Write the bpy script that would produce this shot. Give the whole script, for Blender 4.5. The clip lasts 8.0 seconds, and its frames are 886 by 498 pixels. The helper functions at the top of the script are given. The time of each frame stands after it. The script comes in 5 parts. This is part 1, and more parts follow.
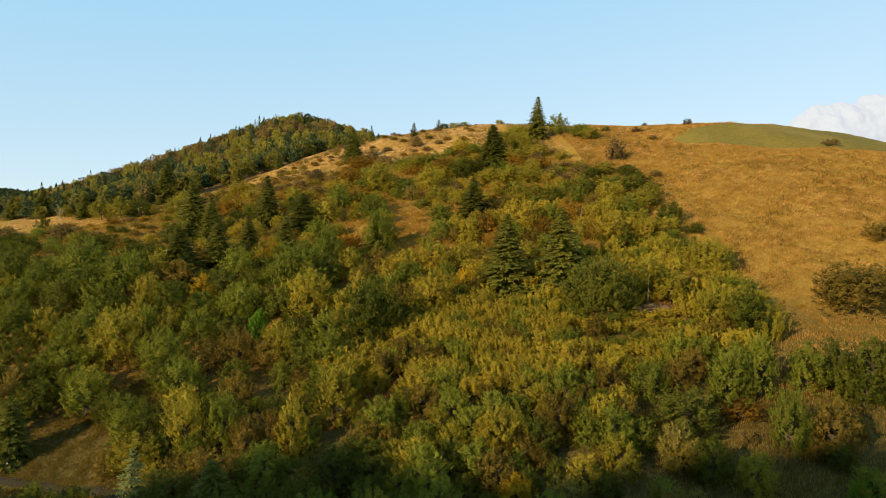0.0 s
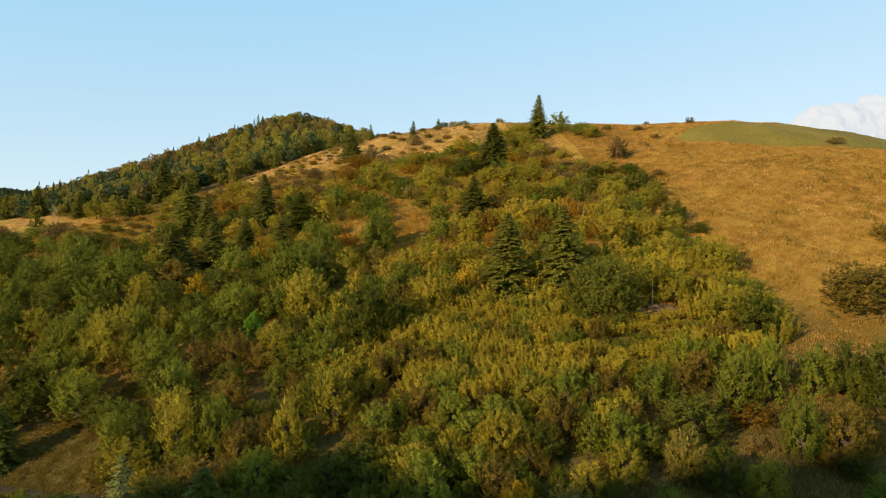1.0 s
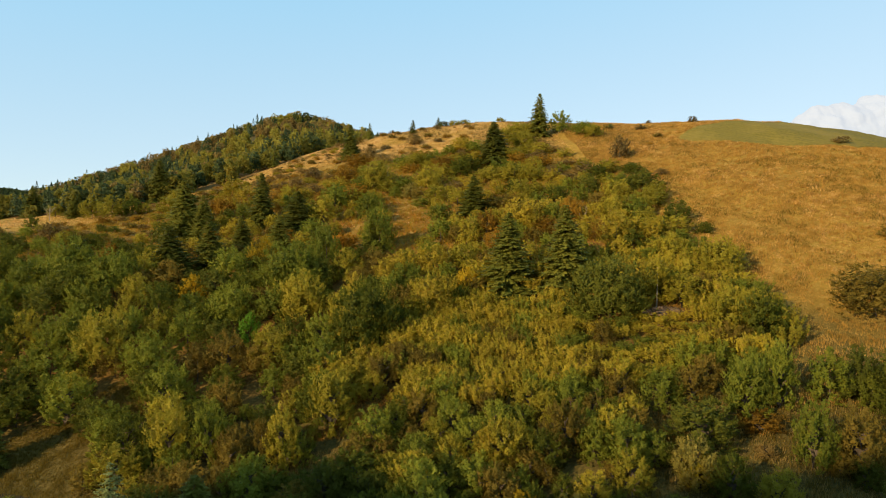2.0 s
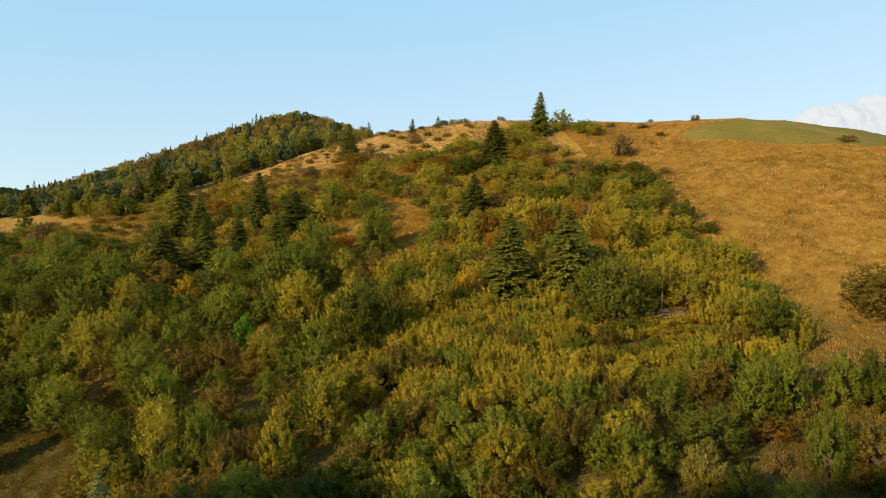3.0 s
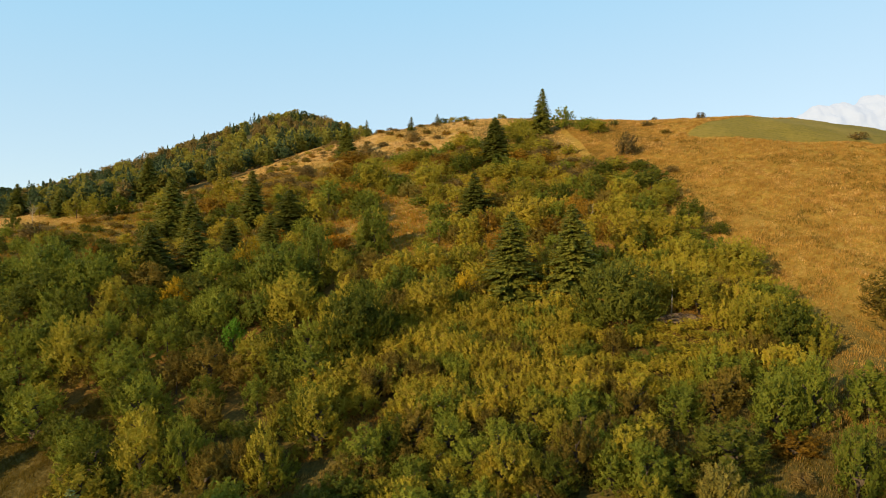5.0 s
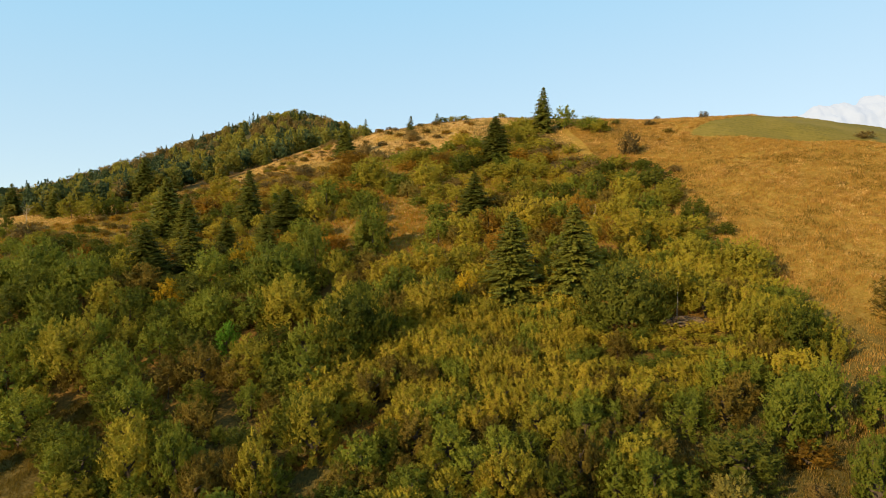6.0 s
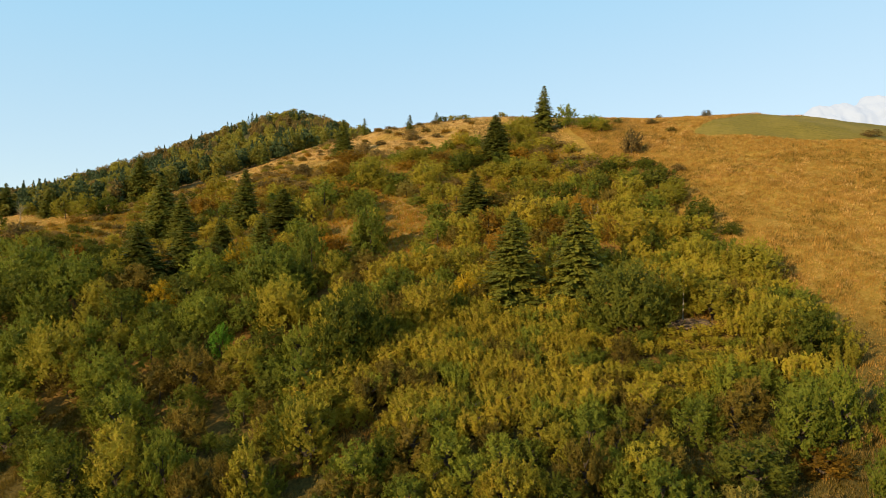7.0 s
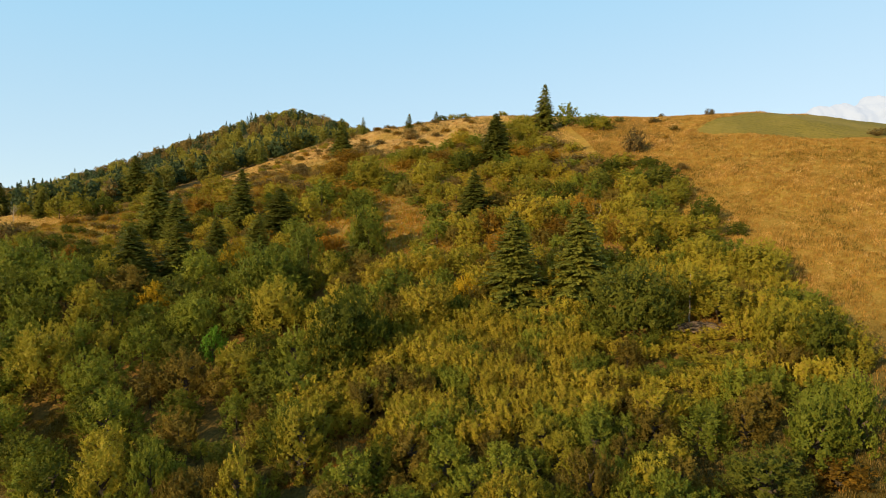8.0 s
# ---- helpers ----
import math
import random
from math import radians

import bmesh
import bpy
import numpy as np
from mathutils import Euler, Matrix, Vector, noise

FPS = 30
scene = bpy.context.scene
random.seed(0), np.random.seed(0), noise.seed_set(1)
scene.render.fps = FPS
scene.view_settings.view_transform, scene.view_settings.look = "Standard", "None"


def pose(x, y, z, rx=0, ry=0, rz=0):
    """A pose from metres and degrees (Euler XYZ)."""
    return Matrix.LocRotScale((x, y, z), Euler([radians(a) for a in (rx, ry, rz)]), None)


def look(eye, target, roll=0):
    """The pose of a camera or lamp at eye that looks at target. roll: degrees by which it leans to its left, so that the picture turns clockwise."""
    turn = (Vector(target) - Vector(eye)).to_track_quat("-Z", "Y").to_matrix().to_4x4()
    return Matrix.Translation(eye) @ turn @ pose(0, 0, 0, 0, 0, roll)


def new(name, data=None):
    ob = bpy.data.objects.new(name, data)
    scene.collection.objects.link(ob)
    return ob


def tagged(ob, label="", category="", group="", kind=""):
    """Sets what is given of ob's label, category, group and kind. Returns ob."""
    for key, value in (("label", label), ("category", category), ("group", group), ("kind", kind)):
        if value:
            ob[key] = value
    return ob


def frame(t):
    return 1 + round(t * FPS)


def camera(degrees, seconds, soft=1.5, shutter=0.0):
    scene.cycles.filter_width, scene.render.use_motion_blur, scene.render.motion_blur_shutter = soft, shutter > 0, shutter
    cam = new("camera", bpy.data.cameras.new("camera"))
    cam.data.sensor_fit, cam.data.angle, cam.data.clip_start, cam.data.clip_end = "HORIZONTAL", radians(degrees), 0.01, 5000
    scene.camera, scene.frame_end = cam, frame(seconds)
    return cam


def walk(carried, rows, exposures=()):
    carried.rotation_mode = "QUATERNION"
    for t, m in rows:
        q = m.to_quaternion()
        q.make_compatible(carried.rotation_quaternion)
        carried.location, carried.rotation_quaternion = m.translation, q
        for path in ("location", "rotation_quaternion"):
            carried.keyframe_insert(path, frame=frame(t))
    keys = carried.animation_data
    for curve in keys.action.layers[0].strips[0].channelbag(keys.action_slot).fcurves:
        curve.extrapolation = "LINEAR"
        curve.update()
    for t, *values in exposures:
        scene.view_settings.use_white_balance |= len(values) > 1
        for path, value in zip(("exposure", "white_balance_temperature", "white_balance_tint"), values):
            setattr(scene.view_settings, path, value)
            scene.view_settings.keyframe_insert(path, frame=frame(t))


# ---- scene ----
cam = camera(72.0, 8.0, soft=0.9)
EYE, TILT = 30.0, -1.4
ROWS = [
    (0.0, 0.00, 0.00, 0.00, -0.000, 0.000, -0.000),
    (0.5, 0.04, 1.13, -0.02, 0.000, 0.006, -0.010),
    (1.0, 0.08, 2.44, -0.04, -0.013, 0.000, -0.020),
    (1.5, 0.11, 3.59, -0.03, -0.013, 0.013, -0.030),
    (3.0, 0.20, 7.36, 0.13, -0.025, 0.006, -0.070),
    (3.5, 0.24, 8.51, 0.17, -0.031, 0.006, -0.070),
    (4.0, 0.30, 9.78, 0.21, -0.025, 0.006, -0.070),
    (4.5, 0.37, 10.98, 0.25, -0.025, 0.006, -0.070),
    (6.0, 0.59, 14.76, 0.41, -0.006, 0.038, -0.090),
    (6.5, 0.67, 15.98, 0.42, -0.006, 0.056, -0.090),
    (7.0, 0.74, 17.32, 0.44, -0.006, 0.075, -0.090),
    (7.5, 0.81, 18.58, 0.48, -0.006, 0.088, -0.090),
    (8.0, 0.88, 19.92, 0.50, 0.000, 0.107, -0.090),
]
walk(cam, [(t, pose(0, 0, EYE, TILT, 0, 0) @ pose(x, y, z, 90 + pitch, roll, yaw)) for t, x, y, z, yaw, pitch, roll in ROWS])

# ---- world, sun, exposure ----
import collections

SUN = Vector((-0.74, -0.62, 0.33)).normalized()
world = bpy.data.worlds.new("world")
scene.world = world
world.use_nodes = True
wn, wl = world.node_tree.nodes, world.node_tree.links
sky = wn.new("ShaderNodeTexSky")
sky.sky_type = "NISHITA"
sky.sun_disc = False
sky.sun_elevation = math.asin(SUN.z)
sky.sun_rotation = math.atan2(SUN.x, SUN.y)
sky.altitude, sky.air_density, sky.dust_density, sky.ozone_density = 1500, 1.0, 0.2, 1.6
veil = wn.new("ShaderNodeMix")
veil.data_type = "RGBA"
veil.inputs[0].default_value = 0.86
# pale towards the skyline, a clearer blue higher up
facing = wn.new("ShaderNodeTexCoord")
rise = wn.new("ShaderNodeVectorMath")
rise.operation = "DOT_PRODUCT"
rise.inputs[1].default_value = (-0.09, 0.0, 1.0)
wl.new(facing.outputs["Generated"], rise.inputs[0])
tint = wn.new("ShaderNodeValToRGB")
while len(tint.color_ramp.elements) < 3:
    tint.color_ramp.elements.new(0.5)
for stop, (place, shade) in zip(tint.color_ramp.elements, ((0.06, (0.650, 0.780, 0.835)), (0.42, (0.365, 0.705, 0.940)), (1.0, (0.32, 0.54, 0.72)))):
    stop.position, stop.color = place, (*shade, 1)
lift = wn.new("ShaderNodeMix")
lift.data_type, lift.blend_type = "RGBA", "MULTIPLY"
lift.inputs[0].default_value = 1.0
lift.inputs[7].default_value = (4.0, 4.0, 4.0, 1)
wl.new(rise.outputs["Value"], tint.inputs["Fac"])
wl.new(tint.outputs["Color"], lift.inputs[6])
wl.new(lift.outputs[2], veil.inputs[7])
wl.new(sky.outputs["Color"], veil.inputs[6])
wl.new(veil.outputs[2], wn["Background"].inputs["Color"])
wn["Background"].inputs["Strength"].default_value = 0.15
sun_data = bpy.data.lights.new("sun", "SUN")
sun_data.energy, sun_data.angle, sun_data.color = 4.15, radians(0.6), (1.0, 0.77, 0.43)
sun = new("sun", sun_data)
sun.matrix_world = look(SUN * 500, (0, 0, 0))
scene.view_settings.exposure = 0.75

# ---- materials ----


class Nodes:
    """A small helper to write node materials."""

    def __init__(self, name):
        self.mat = bpy.data.materials.new(name)
        self.mat.use_nodes = True
        self.t = self.mat.node_tree
        self.t.nodes.clear()
        self.out = self.t.nodes.new("ShaderNodeOutputMaterial")

    def add(self, kind, **inputs):
        n = self.t.nodes.new(kind)
        for key, value in inputs.items():
            self.put(n, key.replace("_", " "), value)
        return n

    def put(self, node, key, value):
        socket = node.inputs[int(key)] if key.isdigit() else node.inputs[key]
        if isinstance(value, bpy.types.NodeSocket):
            self.t.links.new(value, socket)
        else:
            socket.default_value = value

    def noise(self, scale, detail=3.0, vector=None, rough=0.55):
        n = self.add("ShaderNodeTexNoise", Scale=scale, Detail=detail, Roughness=rough)
        if vector is not None:
            self.put(n, "Vector", vector)
        return n.outputs["Fac"]

    def ramp(self, fac, *stops):
        n = self.add("ShaderNodeValToRGB", Fac=fac)
        el = n.color_ramp.elements
        while len(el) < len(stops):
            el.new(0.5)
        for e, (p, c) in zip(el, stops):
            e.position, e.color = p, (*c, 1) if len(c) == 3 else c
        return n.outputs["Color"]

    def mix(self, fac, a, b, blend="MIX"):
        n = self.t.nodes.new("ShaderNodeMix")
        n.data_type, n.blend_type = "RGBA", blend
        for socket, value in ((n.inputs[0], fac), (n.inputs[6], a), (n.inputs[7], b)):
            if isinstance(value, bpy.types.NodeSocket):
                self.t.links.new(value, socket)
            else:
                socket.default_value = value if not isinstance(value, tuple) or len(value) == 4 else (*value, 1)
        return n.outputs[2]

    def math(self, op, a, b=0.0):
        n = self.t.nodes.new("ShaderNodeMath")
        n.operation = op
        self.put(n, "0", a)
        self.put(n, "1", b)
        return n.outputs[0]

    def bump(self, height, strength, distance):
        return self.add("ShaderNodeBump", Height=height, Strength=strength, Distance=distance).outputs["Normal"]

    def principled(self, colour, rough, normal=None, spec=0.3):
        n = self.add("ShaderNodeBsdfPrincipled", Base_Color=colour, Roughness=rough)
        n.inputs["Specular IOR Level"].default_value = spec
        if normal is not None:
            self.put(n, "Normal", normal)
        self.t.links.new(n.outputs[0], self.out.inputs[0])
        return n

    def position(self):
        return self.t.nodes.new("ShaderNodeNewGeometry").outputs["Position"]


def leaf_material(name, dark, mid, light, through_light=0.45, turn=0.6, wither=0.0, patches=0.55, grain=0.32):
    """Leaves: each leaf and each plant takes its own shade between three colours."""
    n = Nodes(name)
    island = n.t.nodes.new("ShaderNodeNewGeometry").outputs["Random Per Island"]
    plant = n.t.nodes.new("ShaderNodeObjectInfo").outputs["Random"]
    patch = n.noise(patches, 2.0, n.position())
    shade = n.math("ADD", n.math("MULTIPLY", island, grain), n.math("MULTIPLY", plant, 0.30))
    shade = n.math("ADD", shade, n.math("MULTIPLY", n.math("SUBTRACT", patch, 0.5), turn))
    col = n.ramp(shade, (0.08, dark), (0.42, mid), (0.85, light))
    if wither:
        gone = n.ramp(n.math("ADD", n.noise(1.5, 3.0, n.position()), n.math("MULTIPLY", n.math("SUBTRACT", island, 0.5), 0.35)), (0.5, (0, 0, 0)), (0.62, (wither,) * 3))
        col = n.mix(gone, col, (0.300, 0.165, 0.042))
    bright = n.math("ADD", n.math("MULTIPLY", plant, 0.26), 0.87)
    grey = n.add("ShaderNodeCombineColor", Red=bright, Green=bright, Blue=bright).outputs[0]
    col = n.mix(1.0, col, grey, "MULTIPLY")
    front = n.add("ShaderNodeBsdfPrincipled", Base_Color=col, Roughness=0.6)
    front.inputs["Specular IOR Level"].default_value = 0.10
    back = n.add("ShaderNodeBsdfTranslucent", Color=n.mix(0.5, col, light))
    both = n.t.nodes.new("ShaderNodeMixShader")
    n.put(both, "0", through_light)
    n.t.links.new(front.outputs[0], both.inputs[1])
    n.t.links.new(back.outputs[0], both.inputs[2])
    n.t.links.new(both.outputs[0], n.out.inputs[0])
    return n.mat


LEAF = {
    "green": leaf_material("leaf_green", (0.113, 0.135, 0.016), (0.176, 0.192, 0.020), (0.279, 0.266, 0.028), wither=0.12),
    "deep": leaf_material("leaf_deep_green", (0.074, 0.082, 0.011), (0.113, 0.116, 0.015), (0.192, 0.177, 0.024)),
    "dark": leaf_material("leaf_dark_green", (0.069, 0.079, 0.009), (0.102, 0.108, 0.011), (0.173, 0.165, 0.018)),
    "bright": leaf_material("leaf_bright_green", (0.078, 0.149, 0.012), (0.133, 0.264, 0.017), (0.212, 0.355, 0.029)),
    "olive": leaf_material("leaf_olive", (0.235, 0.211, 0.018), (0.304, 0.254, 0.023), (0.364, 0.288, 0.030), wither=0.25),
    "yellowish": leaf_material("leaf_yellow_green", (0.281, 0.227, 0.017), (0.373, 0.285, 0.024), (0.414, 0.299, 0.032), wither=0.4),
    "yellow": leaf_material("leaf_yellow", (0.142, 0.106, 0.007), (0.401, 0.252, 0.011), (0.571, 0.368, 0.020)),
    "gold": leaf_material("leaf_gold", (0.180, 0.119, 0.009), (0.450, 0.287, 0.014), (0.576, 0.396, 0.023)),
    "orange": leaf_material("leaf_orange", (0.133, 0.062, 0.006), (0.331, 0.144, 0.009), (0.414, 0.202, 0.017)),
    "rust": leaf_material("leaf_rust", (0.122, 0.069, 0.010), (0.323, 0.172, 0.017), (0.475, 0.260, 0.026)),
    "thicket": leaf_material("leaf_thicket", (0.287, 0.255, 0.020), (0.372, 0.294, 0.023), (0.397, 0.296, 0.031), 0.42, 0.9, wither=0.5),
    "brown": leaf_material("leaf_brown", (0.117, 0.086, 0.014), (0.194, 0.134, 0.021), (0.258, 0.174, 0.031)),
    "pale": leaf_material("leaf_pale", (0.157, 0.134, 0.023), (0.294, 0.230, 0.046), (0.399, 0.313, 0.078)),
    "twig": leaf_material("leaf_thorn", (0.097, 0.069, 0.025), (0.251, 0.165, 0.048), (0.406, 0.262, 0.075)),
    "needle": leaf_material("needle_green", (0.095, 0.103, 0.016), (0.161, 0.159, 0.023), (0.255, 0.230, 0.035), 0.36, 0.4),
    "frosted": leaf_material("needle_grey_green", (0.049, 0.063, 0.019), (0.134, 0.150, 0.045), (0.296, 0.299, 0.093), 0.12, 0.3),
    "far_green": leaf_material("far_leaf_green", (0.129, 0.118, 0.018), (0.240, 0.202, 0.027), (0.392, 0.313, 0.042), 0.40, 1.0, patches=0.13, grain=0.2),
    "far_dark": leaf_material("far_leaf_dark", (0.044, 0.062, 0.022), (0.085, 0.108, 0.034), (0.150, 0.176, 0.052), 0.40, 1.0, patches=0.13, grain=0.2),
    "far_brown": leaf_material("far_leaf_brown", (0.147, 0.097, 0.029), (0.276, 0.186, 0.051), (0.400, 0.274, 0.077), 0.40, 1.0, patches=0.13, grain=0.2),
    "far_gold": leaf_material("far_leaf_gold", (0.143, 0.109, 0.014), (0.270, 0.198, 0.022), (0.379, 0.277, 0.034), 0.40, 1.0, patches=0.13, grain=0.2),
    "far_needle": leaf_material("far_needle", (0.032, 0.046, 0.018), (0.064, 0.084, 0.030), (0.115, 0.138, 0.048), 0.12, 0.6, patches=0.13, grain=0.2),
    "russet": leaf_material("russet_grass", (0.208, 0.090, 0.014), (0.426, 0.191, 0.030), (0.634, 0.335, 0.065), 0.30, 0.9),
    "straw": leaf_material("pale_straw", (0.295, 0.149, 0.036), (0.567, 0.319, 0.100), (0.800, 0.550, 0.242), 0.30, 1.5),
    "grass": leaf_material("dry_grass_blade", (0.291, 0.152, 0.024), (0.437, 0.245, 0.052), (0.609, 0.392, 0.140), 0.30, 1.7),
}


def bark_material(name, dark, light, scale):
    n = Nodes(name)
    grain = n.noise(scale, 6.0)
    col = n.ramp(grain, (0.3, dark), (0.7, light))
    n.principled(col, 0.9, n.bump(grain, 0.6, 0.03))
    return n.mat


BARK = bark_material("bark_brown", (0.034, 0.024, 0.016), (0.105, 0.076, 0.050), 14.0)
BIRCH = bark_material("bark_pale", (0.160, 0.120, 0.080), (0.520, 0.430, 0.310), 9.0)


def ground_material():
    n = Nodes("hill_ground")
    p = n.position()
    fine, mid, wide = n.noise(2.6, 5.0, p), n.noise(0.32, 4.0, p), n.noise(0.05, 3.0, p)
    dry = n.ramp(fine, (0.25, (0.175, 0.102, 0.013)), (0.5, (0.300, 0.175, 0.026)), (0.8, (0.430, 0.270, 0.056)))
    warm = n.ramp(mid, (0.35, (0.190, 0.105, 0.014)), (0.65, (0.310, 0.178, 0.030)))
    grass = n.mix(n.ramp(wide, (0.42, (0, 0, 0)), (0.62, (1, 1, 1))), dry, warm)
    green = n.ramp(fine, (0.3, (0.050, 0.045, 0.012)), (0.7, (0.150, 0.115, 0.024)))
    grass = n.mix(n.ramp(mid, (0.52, (0, 0, 0)), (0.75, (0.45, 0.45, 0.45))), grass, green)
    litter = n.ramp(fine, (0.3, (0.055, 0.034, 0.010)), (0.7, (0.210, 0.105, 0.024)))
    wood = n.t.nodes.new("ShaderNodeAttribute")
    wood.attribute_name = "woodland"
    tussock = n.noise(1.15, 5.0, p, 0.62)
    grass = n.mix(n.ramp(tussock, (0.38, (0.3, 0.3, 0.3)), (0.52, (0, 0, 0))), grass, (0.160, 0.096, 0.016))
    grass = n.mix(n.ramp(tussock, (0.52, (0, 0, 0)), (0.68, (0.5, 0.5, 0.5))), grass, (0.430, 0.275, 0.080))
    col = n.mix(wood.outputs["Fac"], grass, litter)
    crest = n.t.nodes.new("ShaderNodeAttribute")
    crest.attribute_name = "crest"
    straw = n.ramp(n.noise(0.30, 6.0, p, 0.72), (0.36, (0.120, 0.060, 0.017)), (0.5, (0.350, 0.190, 0.058)), (0.66, (0.640, 0.420, 0.185)))
    col = n.mix(crest.outputs["Fac"], col, straw)
    scrub = n.t.nodes.new("ShaderNodeAttribute")
    scrub.attribute_name = "scrub"
    col = n.mix(scrub.outputs["Fac"], col, n.ramp(n.noise(0.5, 5.0, p), (0.3, (0.130, 0.074, 0.016)), (0.5, (0.235, 0.142, 0.030)), (0.7, (0.360, 0.228, 0.064))))
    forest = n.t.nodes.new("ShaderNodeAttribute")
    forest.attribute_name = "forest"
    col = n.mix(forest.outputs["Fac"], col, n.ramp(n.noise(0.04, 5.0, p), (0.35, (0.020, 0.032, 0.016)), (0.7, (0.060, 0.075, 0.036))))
    # valley ground is olive-brown weeds, with shade worked into its dark colour
    dim_floor = n.t.nodes.new("ShaderNodeAttribute")
    dim_floor.attribute_name = "valley"
    col = n.mix(dim_floor.outputs["Fac"], col, n.ramp(fine, (0.3, (0.040, 0.036, 0.010)), (0.75, (0.125, 0.092, 0.024))))
    n.principled(col, 0.95, n.bump(fine, 0.5, 0.12), 0.1)
    return n.mat


def field_material():
    n = Nodes("mown_meadow")
    p = n.position()
    fine, wide = n.noise(1.6, 5.0, p), n.noise(0.07, 3.0, p)
    rows = n.t.nodes.new("ShaderNodeTexWave")
    rows.wave_type, rows.rings_direction = "RINGS", "Z"
    shift = n.add("ShaderNodeVectorMath", **{"0": p, "1": (-150.0, -222.0, 0.0)}).outputs[0]
    n.put(rows, "Vector", shift)
    n.put(rows, "Scale", 0.16)
    n.put(rows, "Distortion", 1.2)
    col = n.ramp(fine, (0.25, (0.096, 0.078, 0.012)), (0.75, (0.200, 0.148, 0.026)))
    col = n.mix(n.math("MULTIPLY", rows.outputs["Fac"], 0.16), col, (0.260, 0.190, 0.040))
    col = n.mix(n.ramp(wide, (0.45, (0, 0, 0)), (0.7, (0.6, 0.6, 0.6))), col, (0.240, 0.170, 0.040))
    n.principled(col, 0.95, n.bump(fine, 0.5, 0.08), 0.1)
    return n.mat


GROUND, FIELD = ground_material(), field_material()

# ---- relief: heights of the hill on a coarse plan, glided between ----
XK = np.array((-360, -220, -130, -75, -30, 15, 60, 110, 200.0))
YK = np.array((40, 70, 100, 130, 165, 205, 255, 320, 410, 520, 620.0))
RELIEF = np.array((
    (-10.0, -10.9, -12.9, -13.0, -10.2, -6.3, -3.3, -0.3, 4.8),
    (-7.0, -7.4, -8.8, -10.2, -5.5, 2.2, 7.5, 10.2, 10.8),
    (-3.9, -2.9, -1.7, -1.6, 3.5, 11.5, 19.1, 21.7, 17.2),
    (-0.5, 3.5, 9.2, 15.5, 17.1, 23.0, 32.7, 34.7, 24.8),
    (4.0, 14.7, 24.3, 25.8, 32.3, 37.8, 47.5, 52.3, 37.0),
    (9.5, 25.5, 35.1, 41.9, 50.1, 55.6, 63.2, 66.4, 47.4),
    (16.1, 33.5, 44.2, 56.0, 68.9, 75.1, 73.6, 67.7, 46.4),
    (20.3, 39.7, 58.6, 69.7, 75.1, 72.9, 64.0, 54.9, 38.8),
    (33.6, 58.5, 80.1, 88.0, 80.5, 65.2, 53.6, 41.3, 22.2),
    (46.8, 93.6, 120.5, 111.0, 91.0, 65.0, 45.7, 30.6, 13.3),
    (55.8, 112.0, 132.9, 110.0, 83.0, 56.7, 37.2, 22.0, 8.0),
))


def glide(knots, v):
    """Weights of the knots at v, a smooth curve through them."""
    v = np.clip(v, knots[0], knots[-1])
    i = np.clip(np.searchsorted(knots, v, side="right") - 1, 0, len(knots) - 2)
    h = knots[i + 1] - knots[i]
    t = (v - knots[i]) / h
    w = np.zeros((len(v), len(knots)))
    k = np.arange(len(v))
    np.add.at(w, (k, i), 2 * t**3 - 3 * t**2 + 1)
    np.add.at(w, (k, i + 1), -2 * t**3 + 3 * t**2)
    for j, c in ((i, (t**3 - 2 * t**2 + t) * h), (i + 1, (t**3 - t**2) * h)):
        a, b = np.maximum(j - 1, 0), np.minimum(j + 1, len(knots) - 1)
        np.add.at(w, (k, b), c / (knots[b] - knots[a]))
        np.add.at(w, (k, a), -c / (knots[b] - knots[a]))
    return w


def smooth(a, b, v):
    t = np.clip((v - a) / (b - a), 0, 1)
    return t * t * (3 - 2 * t)


def ripple(x, y, size, seed):
    """Cheap rolling unevenness between -1 and 1."""
    rng = np.random.RandomState(seed)
    z = np.zeros_like(x)
    for _ in range(7):
        a, f, p = rng.uniform(0, 6.283), 6.283 / size * rng.uniform(0.6, 1.7), rng.uniform(0, 6.283)
        z += np.sin((x * np.cos(a) + y * np.sin(a)) * f + p)
    return z / 4.0


def mottle(x, y, size, seed):
    """Patches of chance between -1 and 1, about as wide as size."""
    grid = np.random.RandomState(seed).uniform(-1, 1, (97, 89))
    a, b = x / size, y / size
    i, j = np.floor(a).astype(int), np.floor(b).astype(int)
    u, v = a - i, b - j
    u, v = u * u * (3 - 2 * u), v * v * (3 - 2 * v)
    g = lambda m, k: grid[(i + m) % 97, (j + k) % 89]
    return (g(0, 0) * (1 - u) + g(1, 0) * u) * (1 - v) + (g(0, 1) * (1 - u) + g(1, 1) * u) * v


